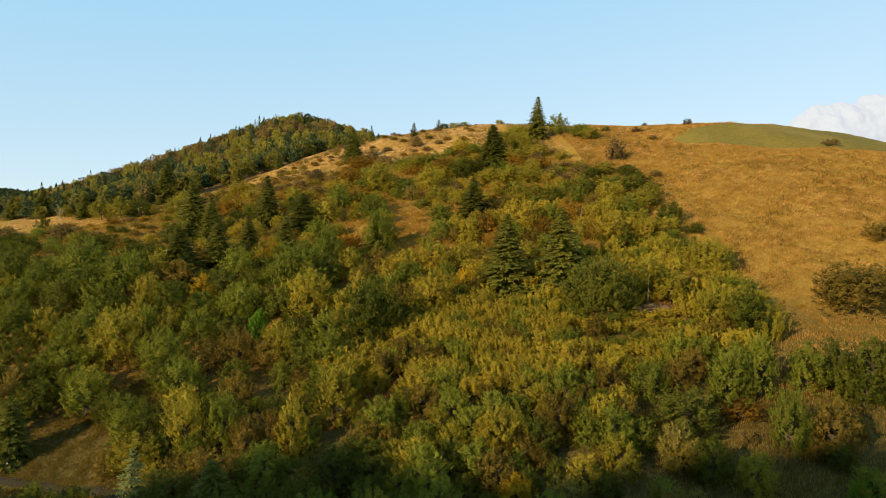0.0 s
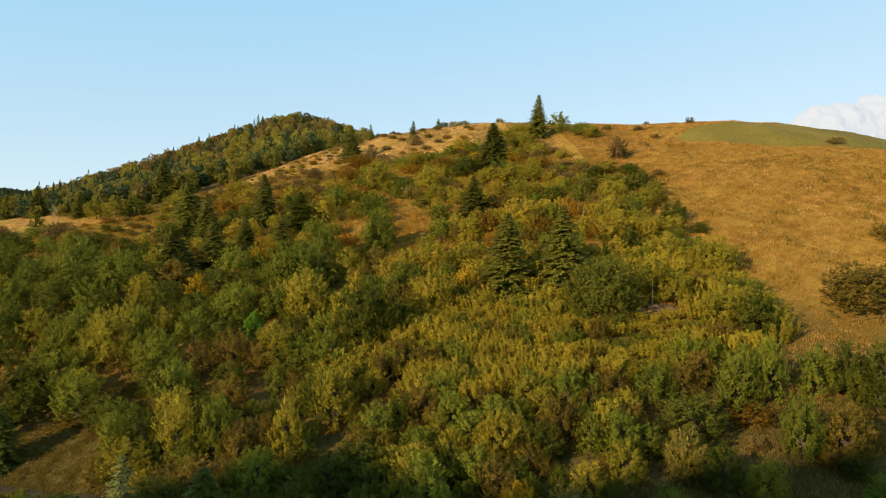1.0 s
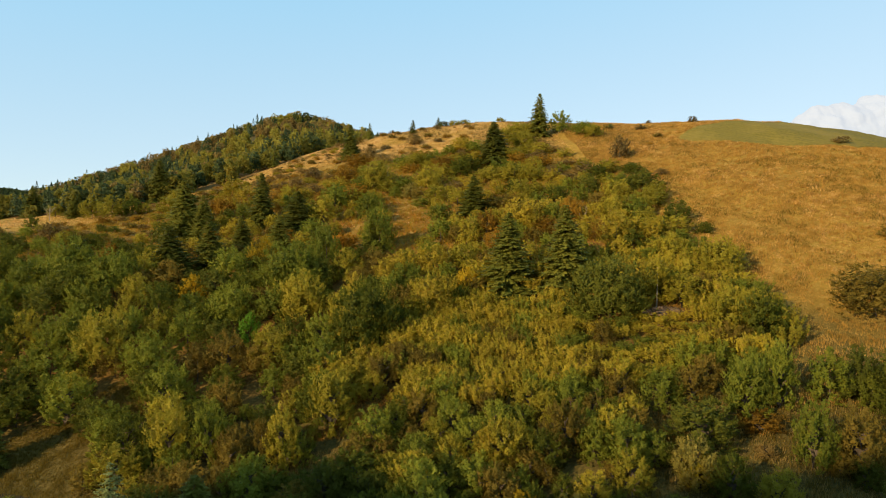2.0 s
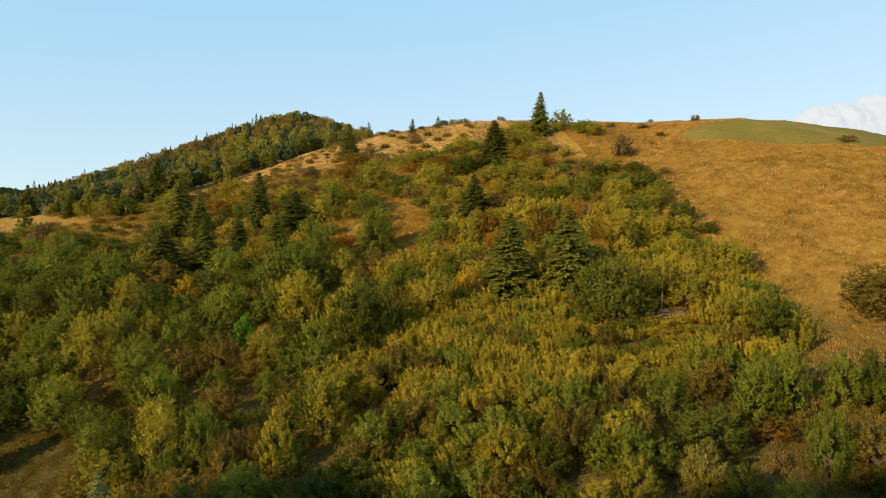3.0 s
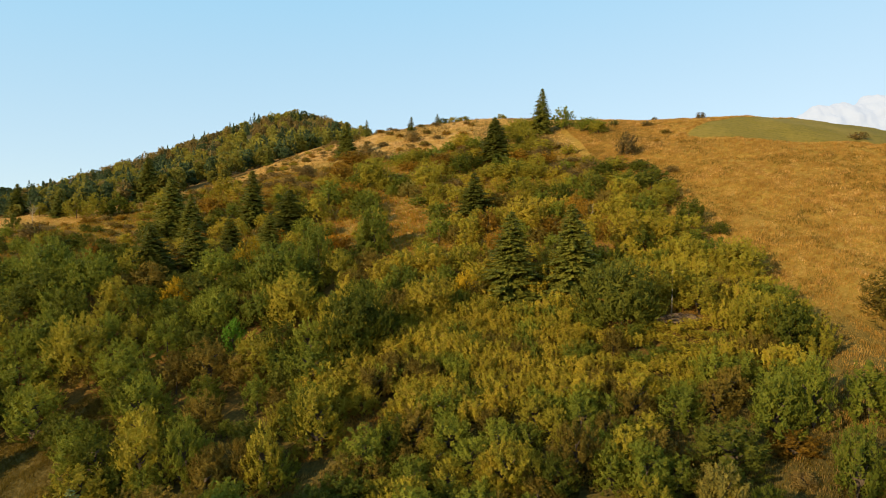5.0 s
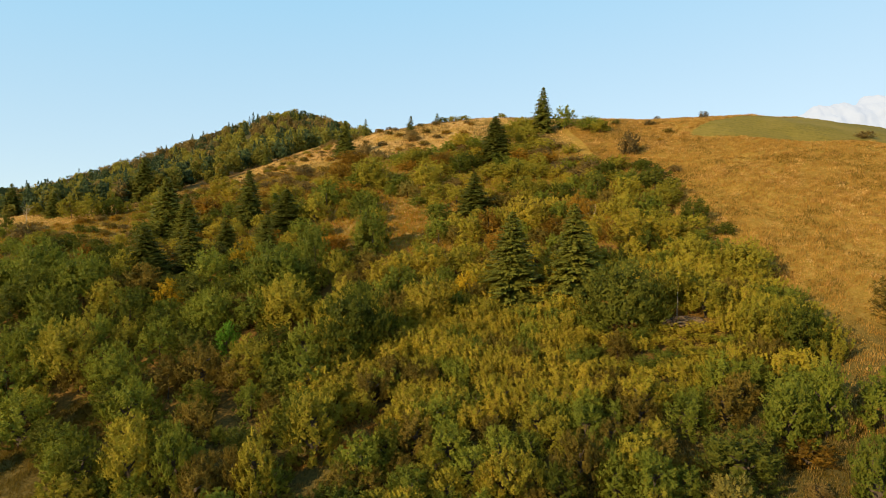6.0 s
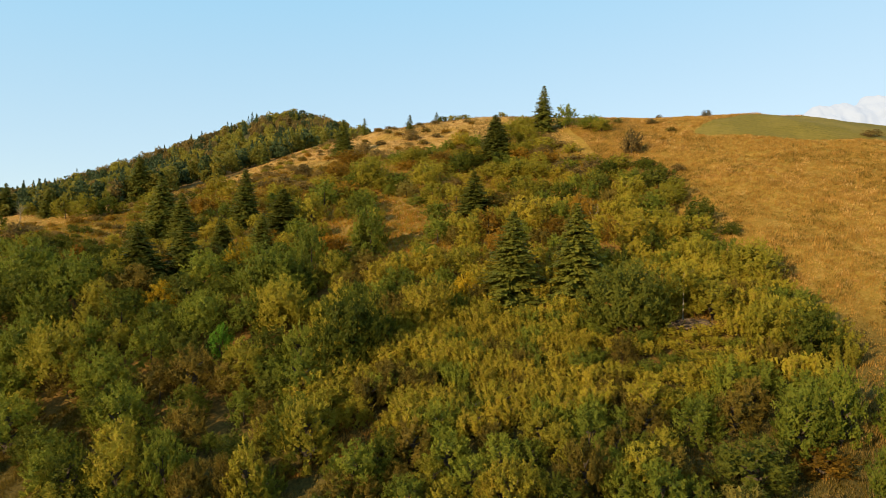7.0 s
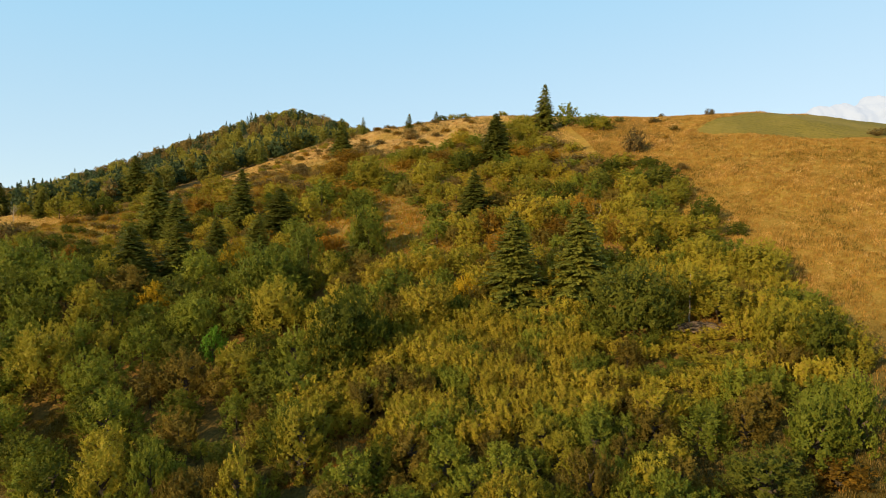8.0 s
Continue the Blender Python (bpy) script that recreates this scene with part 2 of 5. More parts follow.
def heights(x, y):
    x, y = np.atleast_1d(np.asarray(x, float)), np.atleast_1d(np.asarray(y, float))
    z = np.einsum("kj,ji,ki->k", glide(YK, y), RELIEF, glide(XK, x))
    near = smooth(30, 55, y)
    z = z + near * (ripple(x, y, 26, 3) * 0.45 + ripple(x, y, 6, 4) * 0.13)
    # the far side of the back hill and the plain beyond
    z = z + (5 - z) * smooth(640, 1000, y)
    out = np.maximum(smooth(230, 700, x), smooth(-380, -800, x))
    z = z + (0 - z) * out
    # the opposite slope behind the camera, whose wooded brow shades the valley
    away = -(x * SUN.x + y * SUN.y) / math.hypot(SUN.x, SUN.y)
    across = (x * SUN.y - y * SUN.x) / math.hypot(SUN.x, SUN.y)
    back = smooth(-60, -230, away) * (BROW - 18 * smooth(28, 54, across) - 26 * smooth(68, 92, across) - 3.6 * smooth(12, 24, across) * smooth(67, 62, across) + ripple(x, y, 40, 8) * 2.6)
    z = z + back * smooth(60, -30, y)
    # distant ranges
    for cx, cy, sx, sy, h in ((-1500, 2150, 900, 380, 176), (-700, 2700, 1100, 300, 120), (900, 3000, 1500, 400, 60), (-2600, 1300, 500, 600, 150)):
        z = z + h * np.exp(-(((x - cx) / sx) ** 2) - ((y - cy) / sy) ** 2) * (1 + 0.06 * ripple(x, y, 260, 9))
    return z


BROW = 124.0


def height(x, y):
    return float(heights(x, y)[0])


def inside(poly, x, y):
    """Which of the points lie inside the polygon."""
    hit = np.zeros(len(x), bool)
    for (ax, ay), (bx, by) in zip(poly, poly[1:] + poly[:1]):
        cross = (ay > y) != (by > y)
        hit ^= cross & (x < (bx - ax) * (y - ay) / (by - ay + 1e-9) + ax)
    return hit


WOODS = [(-240, 58), (24, 58), (26, 72), (28, 82), (41, 84), (50, 90), (52, 100), (49.5, 108), (51, 115), (46, 121), (47.5, 129), (43, 136), (45.5, 144), (40, 152), (42, 159), (36, 165), (30, 174), (10, 178), (-8, 178), (-30, 184), (-50, 186), (-70, 186), (-95, 182), (-125, 174), (-240, 184)]
SCRUB = [(46, 120), (51, 128), (47, 140), (50, 158), (40, 180), (34, 205), (19, 212), (3, 214), (-15, 210), (-35, 217), (-50, 218), (-70, 214), (-85, 206), (-95, 192), (-125, 182), (-240, 190), (-240, 180), (-125, 170), (-95, 176), (-70, 178), (-50, 180), (-30, 178), (0, 172), (20, 168), (36, 162), (40, 152), (43, 136)]
BACK = [(-46, 330), (-62, 262), (-76, 226), (-94, 211), (-117, 204), (-143, 214), (-180, 238), (-260, 300), (-330, 330), (-330, 345), (-46, 345)]
CLEARINGS = [
    [(-60, 102), (-64, 101), (-70, 95), (-76, 84), (-52, 76), (-43, 80), (-44, 84), (-48, 91), (-52, 96), (-56, 98)],
    [(-58.5, 105), (-55, 110), (-50.5, 106), (-46.5, 100), (-47.5, 95), (-51.5, 97), (-55, 100)],
    [(-18.5, 90), (-13, 97), (-5, 97), (-3.8, 88), (-7.5, 83.5), (-11, 80), (-14, 76.1), (-23.4, 77), (-26.5, 80.1), (-22.5, 84.9), (-18.2, 87)],
    [(-28.8, 167.5), (-21.8, 163.5), (-18.2, 148.3), (-25.4, 148.8)],
    [(-25.2, 189.3), (-14.8, 190.3), (-10.3, 179.4), (-24.2, 181.6)],
    [(-18.7, 180.2), (-10.3, 174.5), (-3.3, 163.4), (-3.0, 150.0), (-8.0, 144.0), (-12.8, 147.4), (-13.2, 162.4)],
    [(7.4, 156.3), (11.1, 153.6), (10.1, 136.0), (7.0, 139.3)],
    [(7, 118), (8, 112.5), (28, 111), (29, 117)],
    [(21.2, 71.8), (28.5, 68), (38.7, 70.4), (47, 68.3), (52, 77.4), (58, 77), (58, 60), (18, 60)],
    [(26.5, 81.5), (34, 78.5), (44, 79), (48, 76), (40, 70), (34, 70), (31, 75), (26, 75)],
    [(24, 58), (60, 58), (60, 70), (38, 70), (27, 66)],
    [(33.0, 107.5), (41, 107), (41, 101.6), (33.0, 101.6)],
]


def sheet(name, xs, ys, material, lift=0.0, keep=None):
    gx, gy = np.meshgrid(xs, ys)
    x, y = gx.ravel(), gy.ravel()
    z = heights(x, y) + lift
    nx, ny = len(xs), len(ys)
    i = (np.arange(ny - 1)[:, None] * nx + np.arange(nx - 1)).ravel()
    faces = np.stack((i, i + 1, i + nx + 1, i + nx), 1)
    if keep is not None:
        ok = keep(x, y)
        faces = faces[ok[faces].all(1)]
    me = bpy.data.meshes.new(name)
    me.from_pydata(np.stack((x, y, z), 1).tolist(), [], faces.tolist())
    me.polygons.foreach_set("use_smooth", np.ones(len(me.polygons), bool))
    me.materials.append(material)
    return new(name, me), x, y


def steps(*spans):
    """Grid lines: (start, end, step) spans end to end."""
    return np.concatenate([np.arange(a, b, s) for a, b, s in spans] + [[spans[-1][1]]])


gx = steps((-4600, -1000, 200), (-1000, -400, 40), (-400, -160, 8), (-160, 150, 1.6), (150, 300, 8), (300, 1000, 50), (1000, 4600, 300))
gy = steps((-3000, -600, 200), (-600, 0, 25), (0, 56, 4), (56, 250, 1.6), (250, 330, 3), (330, 760, 8), (760, 1400, 40), (1400, 3400, 90), (3400, 4700, 200))
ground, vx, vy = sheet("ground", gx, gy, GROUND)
tagged(ground, "rolling hillside covered with dry golden grass", "hill", kind="structure")
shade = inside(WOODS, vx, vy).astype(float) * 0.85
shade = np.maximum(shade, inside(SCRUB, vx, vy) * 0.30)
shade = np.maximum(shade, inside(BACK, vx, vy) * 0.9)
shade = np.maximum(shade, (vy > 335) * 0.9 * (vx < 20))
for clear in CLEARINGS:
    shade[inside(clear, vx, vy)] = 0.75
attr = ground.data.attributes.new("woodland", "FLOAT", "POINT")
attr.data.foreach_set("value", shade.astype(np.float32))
wave = ripple(vx, vy, 24, 14)
upper = inside(SCRUB, vx, vy) | (inside(WOODS, vx, vy) & (vy > 136))
attr = ground.data.attributes.new("scrub", "FLOAT", "POINT")
attr.data.foreach_set("value", (upper * 0.85).astype(np.float32))
attr = ground.data.attributes.new("crest", "FLOAT", "POINT")
attr.data.foreach_set("value", (smooth(40, 66, heights(vx, vy) + 5 * wave) * (vy < 300) * smooth(36, 8, vx) * (0.42 + 0.38 * np.clip(mottle(vx, vy, 9.0, 61) + mottle(vx, vy, 4.0, 62), -1, 1)) * ~upper).astype(np.float32))
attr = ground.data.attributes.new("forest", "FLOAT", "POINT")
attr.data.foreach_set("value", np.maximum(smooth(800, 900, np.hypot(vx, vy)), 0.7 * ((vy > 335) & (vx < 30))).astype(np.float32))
# how strongly the darkened valley colour covers the slope's foot
attr = ground.data.attributes.new("valley", "FLOAT", "POINT")
low = smooth(112, 84, vy + 2.0 * ripple(vx, vy, 14, 5) + 0.12 * np.minimum(vx, 0)) * (0.88 + 0.12 * smooth(-45, -30, vx))
attr.data.foreach_set("value", (low * 0.9).astype(np.float32))


def in_field(x, y):
    edge = 166.5 + 0.016 * (x - 106) ** 2 * (x < 106) + 0.10 * np.maximum(x - 106, 0)
    corner = ((x - 130) / 60.0) ** 2 + ((y - 190) / 41.0) ** 2 < 1
    corner &= (y < 186) | (((x - 130) / 60.0) ** 2 + ((y - 186) / 20.0) ** 2 < 1)
    return (y > edge + 1.0 * ripple(x, y, 18, 6)) & (corner | (x > 128)) & (x < 190) & (y < 262)


field, _, _ = sheet("mown_field", steps((66, 191, 0.8)), steps((160, 263, 0.8)), FIELD, 0.07, in_field)
tagged(field, "short mown green meadow on the hill's shoulder", "field", kind="structure")

# ---- plants ----


def leaf_cloud(centres, outward, length, width, rng, loose=0.8, upright=0.0):
    """Pointed leaves at the centres, facing roughly outward."""
    n = len(centres)
    nrm = outward + rng.normal(0, loose, (n, 3))
    nrm /= np.linalg.norm(nrm, axis=1)[:, None] + 1e-9
    axis = rng.normal(0, 1, (n, 3)) + upright
    axis -= nrm * (axis * nrm).sum(1)[:, None]
    axis /= np.linalg.norm(axis, axis=1)[:, None] + 1e-9
    side = np.cross(nrm, axis)
    size = length * rng.uniform(0.6, 1.35, (n, 1))
    wide = size * width
    foot = centres - axis * size * 0.45
    tip = centres + axis * size * 0.75
    return np.stack((foot + side * wide * 0.62, tip, foot - side * wide * 0.62), 1).reshape(-1, 3)


def leaves_mesh(name, corners, sides=3):
    n = len(corners) // sides
    me = bpy.data.meshes.new(name)
    me.vertices.add(len(corners))
    me.vertices.foreach_set("co", corners.astype(np.float32).ravel())
    me.loops.add(n * sides)
    me.loops.foreach_set("vertex_index", np.arange(n * sides, dtype=np.int32))
    me.polygons.add(n)
    me.polygons.foreach_set("loop_start", np.arange(0, n * sides, sides, dtype=np.int32))
    me.update(calc_edges=True)
    me.materials.append(LEAF["green"])
    return me


def sphere_dirs(n, rng):
    v = rng.normal(0, 1, (n, 3))
    return v / np.linalg.norm(v, axis=1)[:, None]


STYLES = {
    # lobes, spread, lowest and highest lobe, lobe radius, stretch upward
    "round": (27, 2.35, 1.0, 5.7, 0.6, 1.25, 1.05),
}

# boughs, crown height and radius, foot of the crown, widest height, how far boughs lean outward, twig length, upward pull of the twigs, size of a leafy clump
HABITS = {
    "round": (54, 6.8, 3.1, 0.00, 0.40, 0.75, 0.58, 0.75, 0.62),
    "oval": (50, 6.8, 2.8, 0.00, 0.32, 0.60, 0.68, 1.20, 0.54),
    "upright": (60, 6.4, 3.4, 0.02, 0.30, 0.28, 0.75, 2.00, 0.30),
    "shrub": (42, 6.4, 3.1, 0.00, 0.30, 0.85, 0.55, 0.45, 0.66),
    "big": (120, 10.6, 6.0, 0.00, 0.40, 0.80, 0.70, 0.65, 0.88),
}


def crown_points(style, count, rng):
    """Leaf places and outward ways of a crown about 7 m high and 3.1 m in radius (big: 11 and 6 m)."""
    lobes, spread, base, top, r_low, r_high, tall = STYLES[style]
    ang = rng.uniform(0, 6.283, lobes)
    hz = rng.uniform(0, 1, lobes)
    hz[0] = 0.97
    rad = spread * np.sqrt(rng.uniform(0.05, 1, lobes)) * (1 - 0.68 * hz**1.8)
    c = np.stack((rad * np.cos(ang), rad * np.sin(ang), base + hz * (top - base)), 1)
    r = rng.uniform(r_low, r_high, lobes)
    stretch = np.array((1, 1, tall))
    pts, outs = [], []
    share = r**2 / (r**2).sum()
    for i in range(lobes):
        m = int(count * share[i] * 2.6) + 4
        d = sphere_dirs(m, rng)
        reach = 0.62 + 0.5 * rng.uniform(0, 1, (m, 1)) ** 0.7
        reach *= 1 + 0.16 * np.sin(5 * d[:, :1] + i) * np.sin(6 * d[:, 1:2] + 2 * i)
        p = c[i] + d * r[i] * stretch * reach
        keep = p[:, 2] > 0.1
        for j in range(lobes):
            if j != i:
                keep &= np.linalg.norm((p - c[j]) / stretch, axis=1) > 0.66 * r[j]
        keep &= (d[:, 2] > -0.6) | (rng.uniform(0, 1, m) < 0.35)
        pts.append(p[keep])
        outs.append(d[keep])
    p, o = np.concatenate(pts), np.concatenate(outs)
    if len(p) > count:
        chosen = rng.permutation(len(p))[:count]
        p, o = p[chosen], o[chosen]
    return p, o


def boughs_of(style, rng):
    """Root, elbow and tip of each bough; the tips lie on an uneven dome."""
    many, tall, wide, foot, widest, lean, _, _, _ = HABITS[style]
    u = foot + (1 - foot) * (0.06 + 0.94 * (np.arange(many) + rng.uniform(0, 1, many)) / many)
    u[-1] = 1.0
    if style == "upright":
        u = rng.uniform(0.78, 1.0, many)
    above = np.clip((u - widest) / (1 - widest), 0, 1)
    below = np.clip((widest - u) / widest, 0, 1)
    reach = wide * np.sqrt(np.clip(1 - above**2.2, 0.015, 1)) * (1 - 0.16 * below**1.5)
    if style == "upright":
        reach = wide * np.sqrt(rng.uniform(0.0, 1, many))
    angle = 2.39996 * np.arange(many) + rng.uniform(-0.5, 0.5, many)
    reach *= rng.uniform(0.80, 1.02, many) * (1 + 0.12 * np.sin(2 * angle + rng.uniform(0, 6)) + 0.07 * np.sin(5 * angle + 9 * u))
    tip = np.stack((reach * np.cos(angle), reach * np.sin(angle), u * tall * rng.uniform(0.93, 1.03, many)), 1)
    root = np.stack((0.1 * tip[:, 0], 0.1 * tip[:, 1], tip[:, 2] * (0.55 - 0.25 * lean) - 0.3), 1)
    if style == "upright":
        root = tip * np.array((0.55, 0.55, 0.02))
    elbow = root + (tip - root) * np.array((lean, lean, 0.38))
    return root, elbow, tip


def crown_mesh(style, sprays, per, leaf, seed):
    """Boughs that rise out of the stem and carry leafy twigs, each twig a narrow spray of leaves."""
    rng = np.random.RandomState(seed)
    _, tall, wide, _, widest, _, twig, pull, clump = HABITS[style]
    root, elbow, tip = boughs_of(style, rng)
    share = np.linalg.norm(tip - root, axis=1) + 2.0
    which = rng.choice(len(tip), sprays, p=share / share.sum())
    bulk = rng.uniform(0.65, 1.35, len(tip))[which][:, None]
    t = rng.uniform(0.10, 1, (sprays, 1)) ** 0.6 if style == "upright" else 1 - (0.8 if style == "shrub" else 0.36) * rng.uniform(0, 1, (sprays, 1)) ** 2
    a, b, c = root[which], elbow[which], tip[which]
    at = a * (1 - t) ** 2 + b * 2 * t * (1 - t) + c * t**2
    along = (b - a) * (1 - t) + (c - b) * t
    along /= np.linalg.norm(along, axis=1)[:, None] + 1e-9
    turn = rng.normal(0, 1, (sprays, 3))
    turn /= np.linalg.norm(turn, axis=1)[:, None]
    out = at - np.array((0, 0, widest * tall))
    out[:, 2] *= wide / (0.62 * tall)
    out /= np.linalg.norm(out, axis=1)[:, None] + 0.2
    # the clump is a cap that swells outward from the bough's end
    cap = turn + out * 0.8
    cap /= np.linalg.norm(cap, axis=1)[:, None] + 1e-9
    at = at + cap * clump * bulk * rng.uniform(0.55, 1.0, (sprays, 1))
    at[:, 2] = np.maximum(at[:, 2], 0.15)
    way = cap * 0.8 + out * 0.4 + along * 0.3 + np.array((0, 0, pull))
    way /= np.linalg.norm(way, axis=1)[:, None]
    size = twig * rng.uniform(0.55, 1.25, (sprays, 1))
    # a twig's leaves lie in two ranks on one plane that faces out of its clump
    up = cap * 0.55 + out * 0.85 + np.array((0, 0, 0.30)) + rng.normal(0, 0.22, (sprays, 3))
    side = np.cross(way, up)
    side /= np.linalg.norm(side, axis=1)[:, None] + 1e-9
    face = np.cross(side, way)
    k = np.tile((np.arange(per) + 0.5) / per, sprays)[:, None]
    rank = np.tile(np.where(np.arange(per) % 2 == 0, 1.0, -1.0), sprays)[:, None]
    w, sd, fc, sz = (np.repeat(v, per, 0) for v in (way, side, face, size))
    centre = np.repeat(at, per, 0) + w * sz * k + sd * rank * leaf * 0.42 * (1.2 - 0.7 * k) + rng.normal(0, 0.25 * leaf, (sprays * per, 3))
    axis = w * (0.5 + 0.9 * k) + sd * rank * (1.1 - 0.8 * k) + rng.normal(0, 0.25, (sprays * per, 3))
    # the close foliage inside, which no light passes
    fine = leaf < 0.3
    inner = np.repeat(np.arange(len(tip)), 8 if style == "upright" else 22 if fine else 13)
    heart = np.array((0, 0, widest * tall))
    deep = heart + (tip[inner] - heart) * rng.uniform(0.52, 0.84, (len(inner), 1)) + rng.normal(0, 0.34 * clump, (len(inner), 3))
    if style == "upright":
        deep = root[inner] + (tip[inner] - root[inner]) * rng.uniform(0.25, 0.86, (len(inner), 1))
    deep[:, 2] = np.maximum(deep[:, 2], 0.3)
    from_heart = (deep - heart) / np.array((1, 1, 1.3))
    from_heart /= np.linalg.norm(from_heart, axis=1)[:, None] + 0.2
    shell = leaf_cloud(deep, from_heart, clump * (1.1 if style == "upright" else 0.52 if fine else 0.66), 0.75, rng, 0.40)
    fringe = leaf_cloud(centre - w * sz * 0.5, fc + 0.25 * w, leaf * (1.18 - 0.35 * k), 0.60 if style != "upright" else 0.50, rng, 0.30, axis * 2.2)
    return leaves_mesh("crown", np.concatenate((fringe, shell)))


def tube(bm, a, b, ra, rb, sides=6):
    """A tapered limb from a to b."""
    a, b = Vector(a), Vector(b)
    q = (b - a).to_track_quat("Z", "Y")
    low, high = [], []
    for k in range(sides):
        w = 6.2832 * k / sides
        low.append(bm.verts.new(a + q @ Vector((ra * math.cos(w), ra * math.sin(w), 0))))
        high.append(bm.verts.new(b + q @ Vector((rb * math.cos(w), rb * math.sin(w), 0))))
    for k in range(sides):
        bm.faces.new((low[k], low[(k + 1) % sides], high[(k + 1) % sides], high[k]))
    bm.faces.new(high)


def mesh_of(name, bm, material):
    me = bpy.data.meshes.new(name)
    bm.to_mesh(me)
    bm.free()
    me.materials.append(material)
    return me


def trunk_mesh(seed, limbed=True):
    """A leaning, tapered stem with limbs drawn out of its sides, in one piece."""
    rng = random.Random(seed)
    bm = bmesh.new()
    rings, p = [], Vector((0, 0, -0.5))
    for k in range(7):
        r = 0.13 * (1 - k / 7.5)
        rings.append([bm.verts.new(p + Vector((r * math.cos(1.0472 * q), r * math.sin(1.0472 * q), 0))) for q in range(6)])
        p = p + Vector((rng.uniform(-0.14, 0.14), rng.uniform(-0.14, 0.14), 0.8))
    limbs = []
    for k in range(6):
        for q in range(6):
            f = bm.faces.new((rings[k][q], rings[k][(q + 1) % 6], rings[k + 1][(q + 1) % 6], rings[k + 1][q]))
            if limbed and k > 0 and (q + 2 * k) % 3 == 0:
                limbs.append(f)
    bm.faces.new(rings[6])
    bm.normal_update()
    for f in limbs:
        way = f.normal + Vector((0, 0, 0.8))
        for grow in (0.40, 0.35, 0.30):
            f = bmesh.ops.extrude_discrete_faces(bm, faces=[f])["faces"][0]
            mid = f.calc_center_median()
            for v in f.verts:
                v.co = mid + (v.co - mid) * 0.6 + way * grow
            way = way + Vector((rng.uniform(-0.3, 0.3), rng.uniform(-0.3, 0.3), 0.15))
    return mesh_of("trunk", bm, BARK)


def spruce_mesh(whorls, arms, twigs, seed, sparse=0.0, least=0.30, wide=4.3):
    """Drooping boughs with upturned tips, each a flat fan of needle twigs, on a tree 12 m high."""
    rng = np.random.RandomState(seed)
    foot, way, size, flat = [], [], [], []
    sway = rng.uniform(0, 6.283)
    for w in range(whorls):
        for k in range(arms):
            if rng.uniform() < sparse:
                continue
            u = min(0.985, (w + rng.uniform(0, 1)) / whorls)
            z = 0.5 + 11.3 * u
            a = rng.uniform(0, 6.283)
            r = (wide * (1 - u) ** 0.80 + 0.16) * rng.uniform(0.66, 1.10) * (1 + 0.10 * math.sin(a + sway))
            out = np.array((math.cos(a), math.sin(a), 0))
            side = np.array((-out[1], out[0], 0))
            slope = rng.uniform(-0.14, 0.14)
            m = max(2, int(twigs * r / wide + 1.5))
            for q in range(m):
                f = 0.16 + 0.84 * (q + rng.uniform(0.2, 0.8)) / m
                p = out * r * f + np.array((0, 0, z + 0.35 - (0.74 - 0.35 * u + slope) * r * f + 0.26 * r * f**3))
                span = max(least, 0.30 * r * (1.15 - f) + 0.16)
                for turn in (-1, 0, 1):
                    d = out * (1.0 if turn == 0 else 0.62) + side * turn * 0.85 + np.array((0, 0, (-0.12 if turn == 0 else -0.62) + rng.uniform(-0.2, 0.2)))
                    foot.append(p)
                    way.append(d / np.linalg.norm(d))
                    size.append(span * (1.05 if turn == 0 else 0.9) * rng.uniform(0.6, 1.3))
                    flat.append(out * 1.1 + side * turn * 0.3 + np.array((0, 0, 0.6)))
    # the leader
    for k in range(10):
        a = 2.4 * k
        d = np.array((0.35 * math.cos(a), 0.35 * math.sin(a), 1.0))
        foot.append(np.array((0, 0, 10.9 + 0.1 * k)))
        way.append(d / np.linalg.norm(d))
        size.append(0.45)
        flat.append(np.array((math.cos(a), math.sin(a), 0.2)))
    foot, way, size, flat = np.array(foot), np.array(way), np.array(size)[:, None], np.array(flat)
    flat = flat + rng.normal(0, 0.30, flat.shape)
    side = np.cross(way, flat)
    side /= np.linalg.norm(side, axis=1)[:, None] + 1e-9
    wide = 0.24 * size + 0.03
    sag = np.array((0, 0, -0.12)) * size
    corners = np.stack((foot, foot + way * size * 0.45 + side * wide + sag, foot + way * size, foot + way * size * 0.45 - side * wide + sag), 1).reshape(-1, 3)
    me = leaves_mesh("needles", corners, 4)
    me.materials[0] = LEAF["needle"]
    return me


def spruce_trunk():
    bm = bmesh.new()
    for k in range(6):
        tube(bm, (0, 0, -0.6 + 2.1 * k), (0, 0, 1.5 + 2.1 * k), 0.20 - 0.03 * k, 0.17 - 0.03 * k, 7)
    return mesh_of("trunk", bm, BARK)


